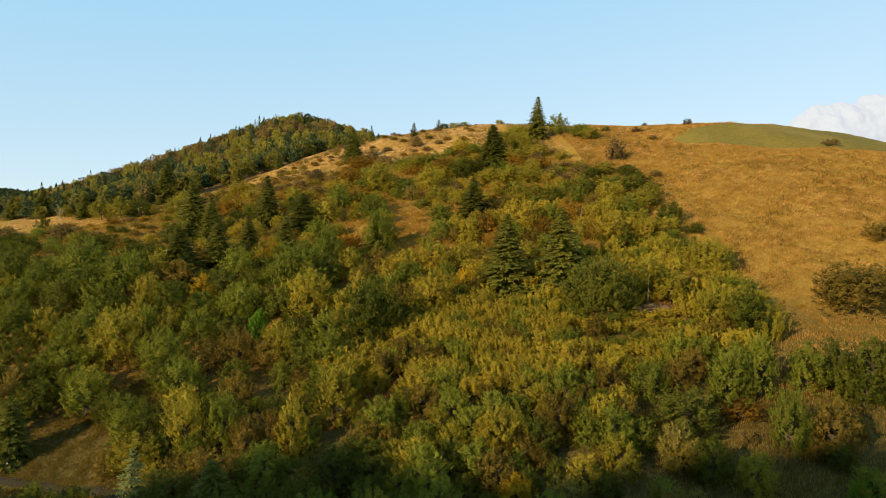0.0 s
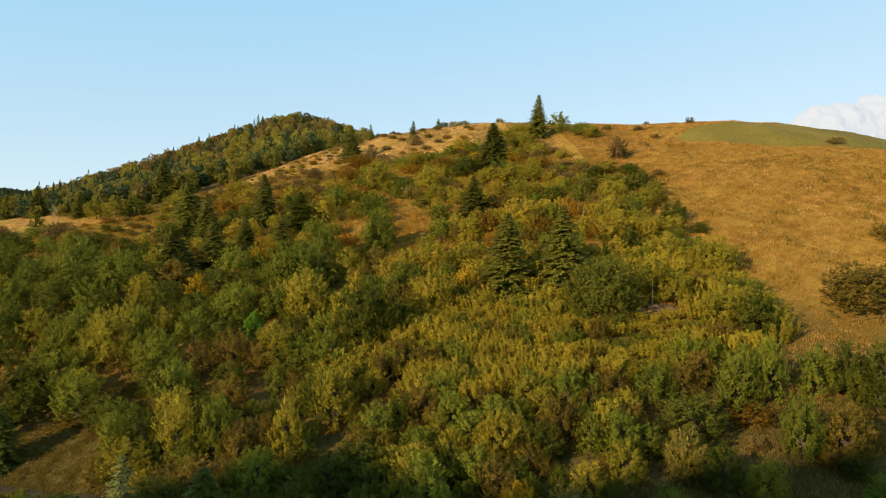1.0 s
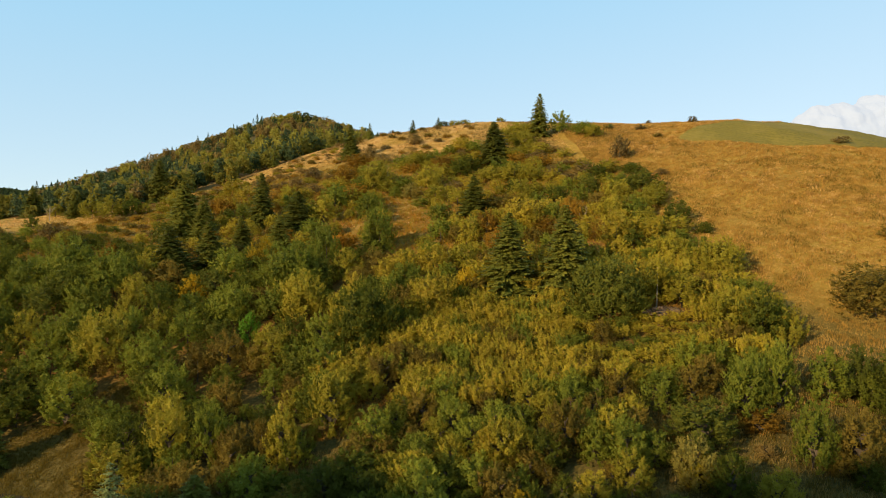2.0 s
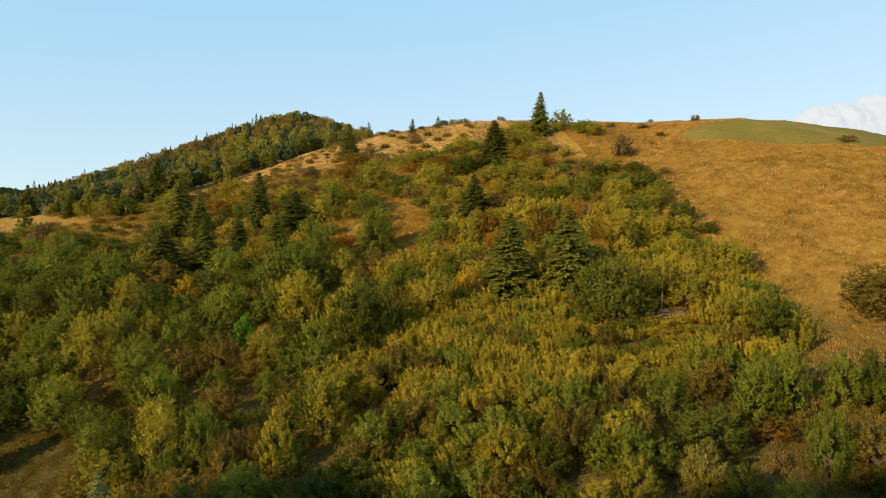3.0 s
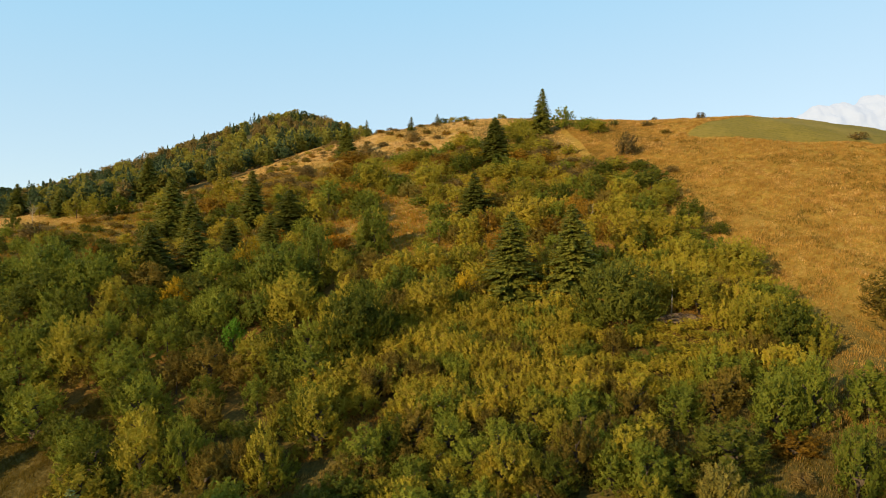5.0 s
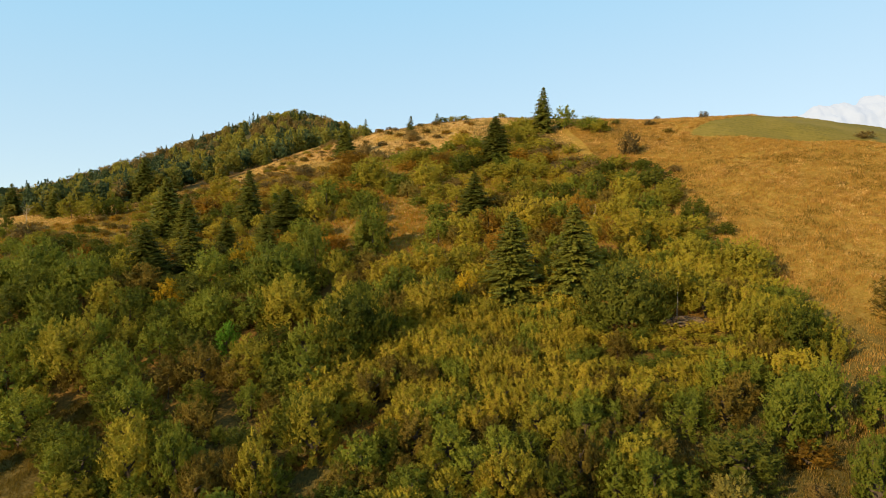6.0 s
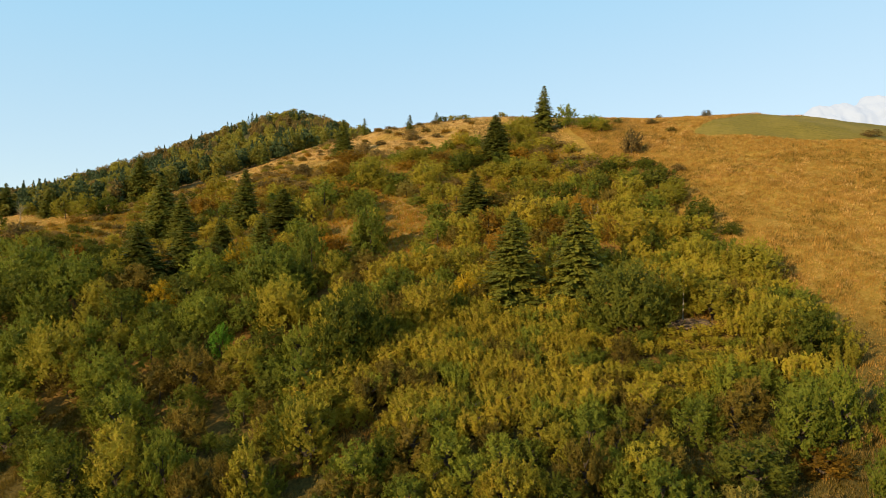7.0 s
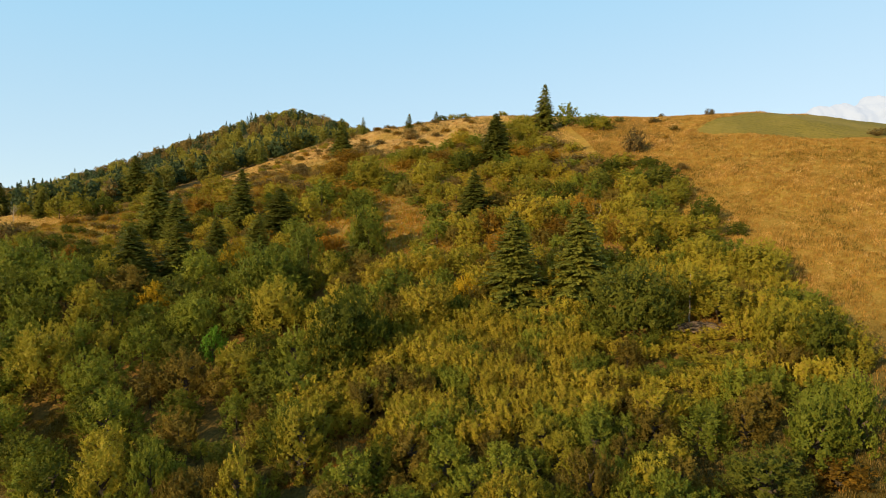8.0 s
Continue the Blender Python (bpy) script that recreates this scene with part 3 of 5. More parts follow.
CROWNS = {}
for style, kinds, many in (("round", 6, 1.0), ("oval", 5, 0.9), ("upright", 6, 1.3), ("shrub", 5, 0.9), ("big", 4, 2.6)):
    for lod, (sprays, per, leaf) in enumerate(((430, 8, 0.235), (320, 7, 0.27), (230, 6, 0.33), (165, 5, 0.42))):
        CROWNS[style, lod] = [crown_mesh(style, int(sprays * many), per, leaf, 100 * lod + 7 * k + len(style)) for k in range(kinds)]
TRUNKS = [trunk_mesh(k) for k in range(4)]
STEMS = [trunk_mesh(k, False) for k in range(4)]
SPRUCES = {0: [spruce_mesh(34, 13, 8, 1), spruce_mesh(32, 13, 8, 2), spruce_mesh(34, 12, 8, 3, 0.05)], 1: [spruce_mesh(24, 10, 4, 4, 0, 0.45), spruce_mesh(23, 10, 4, 5, 0.05, 0.45)], 2: [spruce_mesh(17, 9, 3, 6, 0, 0.6), spruce_mesh(16, 9, 3, 7, 0, 0.6)]}
GRAND = [spruce_mesh(40, 14, 10, 21, 0.03, 0.26, 4.9), spruce_mesh(38, 14, 10, 22, 0.04, 0.26, 4.9)]
SPARSE = spruce_mesh(22, 9, 7, 11, 0.3)
SPRUCE_TRUNK = spruce_trunk()
planted = []
chance = random.Random(5)


def part(name, mesh, parent, material=None, label=""):
    ob = new(name, mesh)
    ob.parent = parent
    if material is not None:
        ob.material_slots[0].link = "OBJECT"
        ob.material_slots[0].material = material
    return tagged(ob, label)


def lod_of(x, y, grown=1.0):
    """Finer leaves where the way passes near, and on crowns that are drawn out large."""
    d = math.hypot(x, y) / max(1.0, grown)
    return 0 if d < 92 else 1 if d < 128 else 2 if d < 190 else 3


TREE_WORDS = {
    "green": "leafy green tree with a rounded crown on the slope",
    "deep": "dense deep green tree with a broad crown",
    "dark": "dark green tree with a close leafy crown",
    "bright": "slender fresh bright green tree among duller ones",
    "olive": "olive green tree turning yellow in early autumn",
    "yellowish": "yellow-green thicket tree with upright leafy shoots",
    "yellow": "tree with bright yellow autumn leaves",
    "thicket": "tall hazel thicket bush with yellowing olive leaves",
    "gold": "small tree with golden orange autumn leaves",
    "orange": "tree with orange autumn leaves beside green ones",
    "rust": "low shrub with rust-red autumn leaves",
    "brown": "tree with withering brown and green leaves",
    "pale": "pale beige-leaved shrub with withered leaves",
    "twig": "low twiggy thorn bush with brownish leaves",
}


def leafy(tone, x, y, h, r, style="", name="broadleaf_tree", lod=None):
    """A broad-leaved tree or shrub of height h and crown radius r."""
    style = style or ("shrub" if tone in ("twig", "rust", "pale") or h < 1.1 * r else "oval" if h > 1.7 * r and chance.random() < 0.6 else "round")
    if name == "broadleaf_tree":
        name = "shrub" if style == "shrub" else "young_tree" if y > 104 else name
    if r > 4.4 and style != "upright":
        style = "big"
    lod = lod_of(x, y, r / (6.0 if style == "big" else 3.1)) if lod is None else lod
    root = new(name)
    root.matrix_world = pose(x, y, height(x, y), chance.uniform(-4, 4), chance.uniform(-4, 4), chance.uniform(0, 360)) @ (Matrix.Diagonal((r / 6.0, r / 6.0, h / 10.6, 1)) if style == "big" else Matrix.Diagonal((r / 3.1, r / 3.1, h / 6.8, 1)))
    tagged(root, TREE_WORDS[tone].replace("tree", "shrub") if style == "shrub" else TREE_WORDS[tone], "shrub" if style == "shrub" else "tree", "trees and shrubs of the hillside")
    part("trunk", chance.choice(TRUNKS if lod == 0 else STEMS), root)
    part("crown", chance.choice(CROWNS[style, lod]), root, LEAF[tone])
    planted.append((x, y, r))
    return root


def spruce(x, y, h, r, tone="needle", lod=None, mesh=None):
    lod = (0 if r > 3.4 else min(1, lod_of(x, y) // 2)) if lod is None else lod
    root = new("spruce")
    root.matrix_world = pose(x, y, height(x, y), chance.uniform(-1.5, 1.5), chance.uniform(-1.5, 1.5), chance.uniform(0, 360)) @ Matrix.Diagonal((r / 4.3, r / 4.3, h / 12.0, 1))
    tagged(root, "sparse grey-green spruce with bare lower arms" if tone == "frosted" else "dark green pointed spruce with drooping branches", "spruce", "spruces")
    part("trunk", SPRUCE_TRUNK, root)
    part("crown", mesh or chance.choice(GRAND if r > 6.1 else SPRUCES[lod]), root, LEAF[tone])
    planted.append((x, y, r * 1.25))
    return root


# single trees that stand out
spruce(34.0, 219.2, 14.9, 5.4)
spruce(16.3, 198.5, 12.6, 6.5)
spruce(-32.2, 218.2, 11.9, 5.0)
spruce(-11.5, 243.6, 5.1, 2.4)
spruce(-1.7, 256.2, 3.9, 2.3)
spruce(-49.9, 173.9, 13.6, 5.5)
spruce(-70.4, 172.2, 15.7, 6.8)
spruce(-63.6, 167.8, 11.9, 5.4)
spruce(-53.2, 144.8, 11.4, 5.9)
spruce(-60.8, 140.6, 11.4, 6.3)
spruce(-38.1, 165.2, 10.1, 6.4)
spruce(12.7, 119.8, 15.6, 6.6)
spruce(22.8, 117.9, 15.6, 6.2)
spruce(-16.3, 146.5, 8.2, 4.2)
spruce(-65.4, 91.5, 9.9, 4.1)
spruce(-39.8, 77.0, 7.6, 3.6, "frosted", mesh=SPARSE)
spruce(-28.0, 73.1, 6.7, 4.6)
spruce(-97.4, 215.2, 14.1, 6.4)
spruce(8.1, 161.7, 9.9, 5.8)
spruce(-66.8, 247.8, 8.5, 3.0)
spruce(-50.0, 156.7, 8.0, 4.5)
spruce(-39.7, 153.4, 8.6, 4.9)
leafy('bright', -35.4, 115.5, 5.6, 2.3)
leafy('yellow', -40.4, 141.1, 8.1, 3.7)
leafy('orange', -82.1, 155.0, 5.5, 2.4)
leafy('dark', -80.1, 156.5, 5.4, 2.5)
leafy('gold', 4.5, 121.3, 5.3, 2.3)
leafy('orange', -22.9, 146.5, 5.2, 3.2)
leafy('green', -14.2, 144.7, 11.4, 4.2)
leafy('dark', -12.9, 107.3, 13.4, 6.0)
leafy('deep', 27.4, 104.5, 11.4, 6.3)
leafy('green', -29.7, 131.1, 9.1, 6.1)
leafy('green', -25.4, 139.5, 10.1, 3.9)
leafy('olive', 48.7, 112.2, 6.5, 4.8)
leafy('olive', 42.2, 94.3, 7.4, 3.1)
leafy('dark', 45.8, 91.4, 8.0, 3.2)
leafy('dark', 48.8, 132.3, 5.6, 2.8)
leafy('deep', 48.2, 152.2, 5.3, 4.3)
leafy('twig', 50.4, 178.3, 6.8, 3.0)
leafy('twig', 87.0, 218.0, 2.6, 1.8)
leafy('twig', 75.1, 228.6, 1.5, 1.3)
leafy('brown', 65.1, 95.9, 8.0, 6.7)
leafy('brown', 84.5, 117.2, 3.9, 3.3)
leafy('twig', 107.6, 170.3, 2.0, 2.5)
leafy('green', 41.2, 219.4, 7.6, 4.2)
leafy('green', 47.6, 211.3, 4.6, 4.6)
leafy('olive', 4.5, 254.0, 2.6, 2.8)
leafy('olive', 8.6, 252.0, 2.0, 2.6)
leafy('dark', 0.6, 255.0, 2.4, 2.0)
leafy('olive', 27.1, 218.8, 5.3, 5.7)
leafy('twig', 32.1, 203.5, 3.0, 2.4)
leafy('dark', 52.1, 126.2, 2.6, 1.8)
leafy('green', 39.4, 68.7, 7.1, 2.6)
leafy('brown', 44.0, 67.8, 6.8, 3.2)
leafy('pale', 26.4, 67.8, 5.7, 2.3)
leafy('deep', 29.4, 73.6, 6.0, 4.0)
leafy('olive', 32.5, 63.0, 5.0, 2.2)
leafy('dark', 29.4, 65.2, 5.2, 2.3)
leafy('olive', 7.4, 74.8, 6.2, 2.9)
leafy('yellow', 7.9, 65.5, 4.5, 2.3)
leafy('pale', 13.0, 64.4, 4.6, 2.5)
leafy('green', 20.4, 71.6, 5.6, 2.7)
leafy('brown', 14.6, 75.3, 6.7, 2.6)
leafy('green', -2.1, 69.0, 6.8, 3.7)
leafy('olive', -15.3, 89.1, 8.7, 4.0)
leafy('olive', -20.7, 83.9, 7.8, 2.9)
leafy('brown', -23.8, 85.2, 6.4, 2.1)
leafy('dark', -10.0, 75.7, 5.2, 3.9)
leafy('brown', 5.9, 68.7, 5.3, 2.7)
leafy('dark', -43.4, 88.5, 7.6, 3.4)
leafy('yellowish', -66.2, 199.5, 6.3, 3.9)
leafy('rust', -64.4, 185.0, 5.8, 3.3)
leafy('green', -19.4, 168.8, 5.5, 3.9)
leafy('green', -5.4, 170.2, 3.2, 3.1)
leafy('dark', 8.2, 192.4, 4.9, 4.2)
leafy('olive', -15.9, 182.9, 3.7, 3.7)
leafy('twig', 36.4, 182.3, 1.8, 3.4)
leafy('rust', -27.7, 208.5, 4.6, 5.8)
leafy('twig', -43.8, 211.5, 2.6, 3.2)
leafy('twig', -24.7, 216.1, 4.6, 3.0)
leafy('twig', -10.3, 226.9, 3.8, 3.1)
leafy('green', -54.1, 79.8, 3.7, 2.2)
leafy('olive', -37.3, 87.8, 8.2, 3.7)
leafy('green', -31.4, 86.4, 8.9, 2.4)
leafy('brown', -27.5, 85.6, 5.6, 2.8)
leafy('dark', -18.6, 75.4, 4.2, 2.8)
leafy('green', 47.6, 79.1, 6.3, 3.1)
leafy('deep', 50.8, 78.3, 6.6, 2.9)
leafy('deep', 54.7, 77.6, 6.4, 3.3)
leafy('green', 43.0, 60.3, 4.0, 2.3)
leafy('green', 23.3, 62.9, 3.2, 1.8)
leafy('olive', 39.3, 104.2, 5.8, 3.9)
leafy('green', 42.2, 124.5, 3.3, 3.2)
leafy('green', 36.8, 77.9, 7.3, 3.3)
leafy('green', 41.3, 78.9, 8.1, 2.6)
leafy('dark', 56.3, 77.7, 5.8, 2.2)
leafy('dark', 51.2, 76.7, 4.6, 2.1)
spruce(-144.8, 220.6, 11.2, 4.7)
spruce(-117.7, 200.5, 7.6, 4.1)
spruce(-160.5, 227.5, 9.1, 4.6)
spruce(-28.9, 248.5, 6.4, 2.3)
spruce(-38.2, 260.1, 7.4, 1.9)
leafy('dark', -110.9, 156.5, 6.5, 3.8)
leafy('rust', -104.0, 157.0, 3.2, 2.6)
leafy('green', -81.2, 137.9, 10.9, 5.8)
leafy('dark', -99.2, 141.8, 10.0, 5.3)
leafy('green', -89.6, 136.7, 8.4, 4.4)
leafy('green', -68.4, 131.7, 9.8, 5.1)
leafy('olive', -63.9, 138.0, 7.3, 3.8)
leafy('dark', -75.7, 128.6, 9.1, 4.8)
leafy('green', -90.3, 128.0, 7.9, 4.2)
leafy('deep', -77.8, 124.1, 8.1, 4.3)
leafy('green', -71.0, 124.8, 7.7, 4.1)
leafy('dark', -66.8, 122.3, 7.6, 4.0)
leafy('olive', -61.3, 127.2, 6.7, 3.5)
leafy('olive', -61.3, 122.4, 5.4, 2.8)
leafy('dark', -55.1, 122.5, 8.0, 4.2)
leafy('yellow', -51.0, 130.2, 5.7, 3.0)
leafy('gold', -55.2, 132.4, 2.6, 1.4)
leafy('dark', -82.3, 117.3, 8.3, 4.4)
leafy('olive', -77.2, 117.2, 7.3, 3.8)
leafy('green', -66.8, 115.9, 8.6, 4.5)
leafy('olive', -59.9, 112.4, 10.3, 5.4)
leafy('green', -57.0, 118.0, 6.3, 3.3)
leafy('olive', -52.5, 117.2, 6.2, 3.3)
leafy('green', -46.1, 114.8, 7.5, 4.0)
leafy('dark', -43.4, 118.9, 5.3, 2.8)
leafy('green', -70.8, 113.7, 7.0, 3.7)
leafy('dark', -77.9, 111.7, 6.9, 3.6)
leafy('green', -49.7, 108.0, 8.6, 4.5)
leafy('brown', -56.8, 110.4, 5.9, 3.1)
leafy('brown', -41.2, 107.3, 6.6, 3.5)
leafy('green', -63.5, 111.4, 5.9, 3.1)
leafy('green', -71.4, 110.5, 5.9, 3.1)
leafy('green', -45.6, 135.6, 8.4, 4.4)
leafy('gold', -48.3, 136.8, 3.1, 1.7)
leafy('green', -31.8, 130.6, 11.5, 6.1)
leafy('dark', -39.9, 136.9, 6.0, 3.2)
leafy('deep', -25.1, 132.7, 6.6, 3.4)
leafy('green', -39.8, 120.9, 8.5, 4.5)
leafy('green', -31.7, 120.2, 7.4, 3.9)
leafy('olive', -27.2, 120.8, 9.6, 5.1)
leafy('olive', -28.6, 108.0, 7.6, 4.0)
leafy('green', -21.2, 109.5, 7.7, 4.1)
leafy('olive', -20.3, 133.6, 7.1, 3.7)
leafy('yellowish', -11.1, 129.6, 6.6, 3.8)
leafy('yellowish', -17.2, 125.1, 5.7, 3.0)
leafy('olive', -18.2, 116.8, 7.2, 3.8)
leafy('olive', -14.6, 109.2, 8.1, 4.3)
leafy('yellowish', -1.5, 114.9, 9.1, 4.8)
leafy('yellowish', -1.7, 132.2, 6.7, 3.9)
leafy('yellowish', -7.2, 134.6, 5.9, 3.1)
leafy('olive', -4.0, 112.7, 6.0, 3.1)
leafy('brown', -36.4, 108.0, 7.6, 4.0)
leafy('brown', -30.1, 106.3, 5.6, 3.0)
leafy('green', -25.4, 107.2, 5.7, 3.0)
leafy('green', -18.4, 101.6, 8.1, 4.3)
leafy('dark', -14.2, 105.9, 4.7, 2.5)
leafy('rust', -9.6, 105.5, 3.3, 1.4)
leafy('dark', 13.5, 112.3, 2.2, 1.1)
leafy('green', 3.1, 107.0, 4.2, 2.2)
leafy('green', 13.4, 98.2, 4.3, 2.3)
leafy('green', 34.0, 87.7, 5.4, 2.9)
leafy('brown', 10.7, 95.2, 3.4, 1.8)
leafy('dark', 3.2, 94.3, 3.3, 1.8)
leafy('green', -0.2, 88.0, 5.8, 3.0)
leafy('brown', 24.7, 97.9, 4.3, 2.3)
leafy('brown', -73.1, 102.5, 7.3, 3.8)
leafy('green', -59.4, 100.4, 8.2, 4.3)
leafy('green', -65.0, 104.7, 4.6, 2.4)
leafy('dark', -71.2, 105.7, 6.6, 3.4)
leafy('green', -43.0, 99.5, 8.1, 4.3)
leafy('olive', -40.4, 93.8, 6.7, 3.5)
leafy('green', -37.0, 96.2, 4.3, 2.2)
leafy('green', -39.1, 86.8, 4.6, 2.4)
leafy('brown', -32.5, 88.3, 3.9, 2.1)
leafy('green', -35.6, 84.9, 4.5, 2.4)
leafy('brown', -35.4, 79.7, 5.0, 2.6)
leafy('olive', -38.7, 80.4, 3.6, 1.9)
leafy('brown', -47.2, 84.3, 3.7, 2.0)
leafy('brown', -32.7, 96.9, 6.0, 3.2)
leafy('green', -30.5, 89.8, 4.8, 2.5)
leafy('green', -29.2, 95.3, 2.5, 1.3)
leafy('brown', -27.3, 82.5, 5.1, 2.7)
leafy('brown', -26.9, 78.2, 4.2, 2.2)
leafy('olive', -21.5, 94.4, 5.0, 2.6)
leafy('brown', -22.5, 88.7, 3.9, 2.1)
leafy('green', -18.8, 84.4, 4.5, 2.4)
leafy('brown', -18.1, 88.9, 2.4, 1.2)
leafy('green', -26.6, 100.4, 5.3, 2.8)
leafy('olive', -10.1, 94.8, 4.2, 2.2)
leafy('yellowish', -5.2, 89.3, 4.7, 2.5)
leafy('brown', -3.7, 81.9, 3.6, 1.9)
leafy('olive', -0.6, 80.5, 4.3, 2.3)
leafy('brown', -6.9, 80.2, 3.6, 1.9)
leafy('deep', -13.1, 72.8, 6.5, 3.4)
leafy('deep', -8.0, 71.6, 5.1, 2.7)
leafy('olive', -5.2, 69.6, 4.3, 2.3)
leafy('olive', 1.2, 77.1, 4.1, 2.2)
leafy('brown', 6.0, 84.7, 3.8, 2.0)
leafy('yellowish', 7.2, 87.5, 3.9, 2.0)
leafy('yellowish', 6.2, 75.4, 5.4, 2.8)
leafy('brown', 8.5, 74.7, 3.3, 1.7)
leafy('olive', 10.3, 75.8, 4.0, 2.1)
leafy('olive', 11.6, 85.0, 4.5, 2.4)
leafy('green', 17.6, 73.5, 4.6, 2.4)
leafy('brown', 18.7, 70.8, 2.1, 1.1)
leafy('brown', 11.7, 71.4, 2.7, 1.4)
leafy('dark', 13.1, 68.7, 3.1, 1.6)
leafy('dark', 2.3, 68.0, 3.6, 1.9)
leafy('dark', 17.9, 64.6, 3.4, 1.8)
leafy('pale', 26.5, 71.6, 3.2, 1.7)
leafy('yellowish', 27.2, 68.1, 3.7, 2.0)
leafy('brown', 45.0, 70.7, 3.8, 2.0)
leafy('brown', 47.9, 70.0, 2.7, 1.4)
leafy('brown', 41.4, 67.4, 2.4, 1.3)
leafy('dark', 43.0, 65.6, 3.3, 1.7)
leafy('rust', 37.1, 75.3, 2.7, 2.7)
leafy('twig', 35.5, 70.9, 1.6, 1.3)
leafy('green', 37.3, 79.0, 4.9, 2.6)
leafy('dark', 52.1, 74.7, 4.0, 2.1)
leafy('bright', 42.4, 60.7, 2.7, 1.4)
leafy('brown', 44.8, 62.0, 2.2, 1.2)
leafy('pale', 26.4, 62.3, 2.2, 1.2)
leafy('rust', 25.4, 76.3, 1.8, 1.8)
leafy('twig', -46.6, 198.6, 3.6, 3.0)
leafy('green', -23.7, 185.6, 5.1, 3.0)
leafy('olive', -19.2, 185.1, 8.9, 5.3)
leafy('green', -29.9, 175.3, 7.2, 4.3)
leafy('olive', -31.6, 167.0, 6.9, 4.1)
leafy('twig', -39.2, 189.1, 3.8, 3.1)
leafy('olive', -45.3, 185.3, 5.1, 3.0)
leafy('dark', -19.6, 164.3, 6.3, 3.7)
leafy('green', -0.9, 159.5, 4.8, 3.1)
leafy('green', -0.3, 148.5, 5.6, 3.3)
leafy('pale', -8.8, 177.0, 4.9, 2.9)
leafy('olive', -4.0, 180.5, 7.1, 4.7)
leafy('dark', 5.4, 188.6, 5.6, 3.7)
leafy('olive', -1.9, 171.3, 5.0, 3.4)
leafy('olive', 20.5, 163.0, 6.4, 4.2)
leafy('olive', 4.0, 168.3, 4.7, 3.0)
leafy('olive', 19.9, 177.8, 6.1, 4.1)
leafy('olive', 26.7, 183.1, 4.5, 3.0)
leafy('dark', 28.7, 158.2, 4.7, 3.1)
leafy('deep', 37.0, 159.4, 5.0, 3.0)
leafy('olive', 41.2, 150.3, 5.9, 3.9)
leafy('olive', 49.5, 146.1, 4.6, 2.7)
leafy('green', 33.8, 154.7, 4.2, 2.5)
leafy('olive', 37.1, 140.1, 6.2, 3.6)
leafy('green', 42.1, 138.7, 6.1, 3.2)
leafy('green', 25.8, 145.7, 5.5, 3.2)
leafy('yellowish', 18.3, 144.9, 8.3, 4.8)
leafy('rust', 10.5, 148.6, 6.0, 3.2)
leafy('yellowish', 35.2, 128.2, 7.3, 4.2)
leafy('yellowish', 42.6, 125.5, 5.5, 3.3)
leafy('dark', 40.9, 166.4, 4.6, 2.7)
leafy('twig', -14.2, 207.2, 3.1, 2.5)
leafy('twig', -20.2, 210.2, 3.8, 3.1)
leafy('twig', -16.7, 192.1, 2.9, 2.3)
leafy('twig', -9.6, 211.7, 3.2, 2.6)
leafy('dark', 49.6, 164.5, 3.3, 2.7)
leafy('twig', 56.1, 161.3, 2.0, 1.6)
leafy('deep', -73.2, 166.6, 6.9, 4.1)
leafy('twig', -108.9, 174.3, 5.6, 4.0)
leafy('dark', -121.7, 185.6, 4.1, 2.4)
leafy('olive', -92.8, 195.0, 3.5, 2.1)
leafy('green', -98.8, 192.6, 4.0, 2.4)
leafy('olive', -100.7, 191.1, 6.6, 3.9)
leafy('olive', -108.6, 194.2, 6.1, 3.6)
leafy('olive', -127.1, 205.3, 4.2, 2.5)
leafy('dark', -96.3, 194.9, 5.3, 3.2)
leafy('green', -57.2, 179.6, 4.2, 2.5)
leafy('green', -32.6, 157.1, 5.4, 3.2)
leafy('dark', -27.1, 150.5, 5.2, 3.1)
leafy('olive', 4.4, 133.2, 5.9, 3.1)
leafy('green', -2.6, 139.8, 4.3, 3.2)
leafy('yellowish', 20.5, 125.6, 4.8, 2.8)
leafy('brown', 20.6, 152.6, 4.3, 4.5)
leafy('rust', 23.4, 142.1, 4.5, 4.2)
leafy('brown', 18.1, 161.8, 3.5, 3.7)
leafy('rust', 11.5, 140.5, 4.6, 2.9)
leafy('brown', 20.0, 138.5, 3.9, 3.1)
leafy('brown', 13.0, 163.8, 3.1, 3.2)
leafy('olive', 21.9, 213.2, 6.1, 4.3)
leafy('olive', 26.7, 205.4, 6.2, 5.0)
leafy('olive', 49.3, 204.7, 4.1, 3.3)
leafy('twig', 34.0, 195.9, 2.2, 2.8)
leafy('olive', 22.1, 197.3, 4.1, 5.1)
leafy('olive', 14.4, 181.3, 4.5, 4.7)
leafy('olive', 25.3, 175.6, 4.4, 4.6)
leafy('twig', -43.0, 207.7, 2.8, 3.0)
leafy('rust', -29.7, 195.6, 5.1, 4.8)
leafy('olive', 28.4, 119.4, 4.2, 2.2)
leafy('dark', 37.7, 124.9, 4.8, 2.8)
leafy('olive', 42.1, 117.6, 6.2, 3.3)
leafy('green', 47.2, 116.7, 5.1, 2.7)
leafy('olive', 42.6, 110.2, 4.9, 2.6)
leafy('olive', 37.6, 107.6, 5.3, 2.8)

# ---- the closed woodland and the scrub above it ----


plots = collections.defaultdict(list)
counted = 0


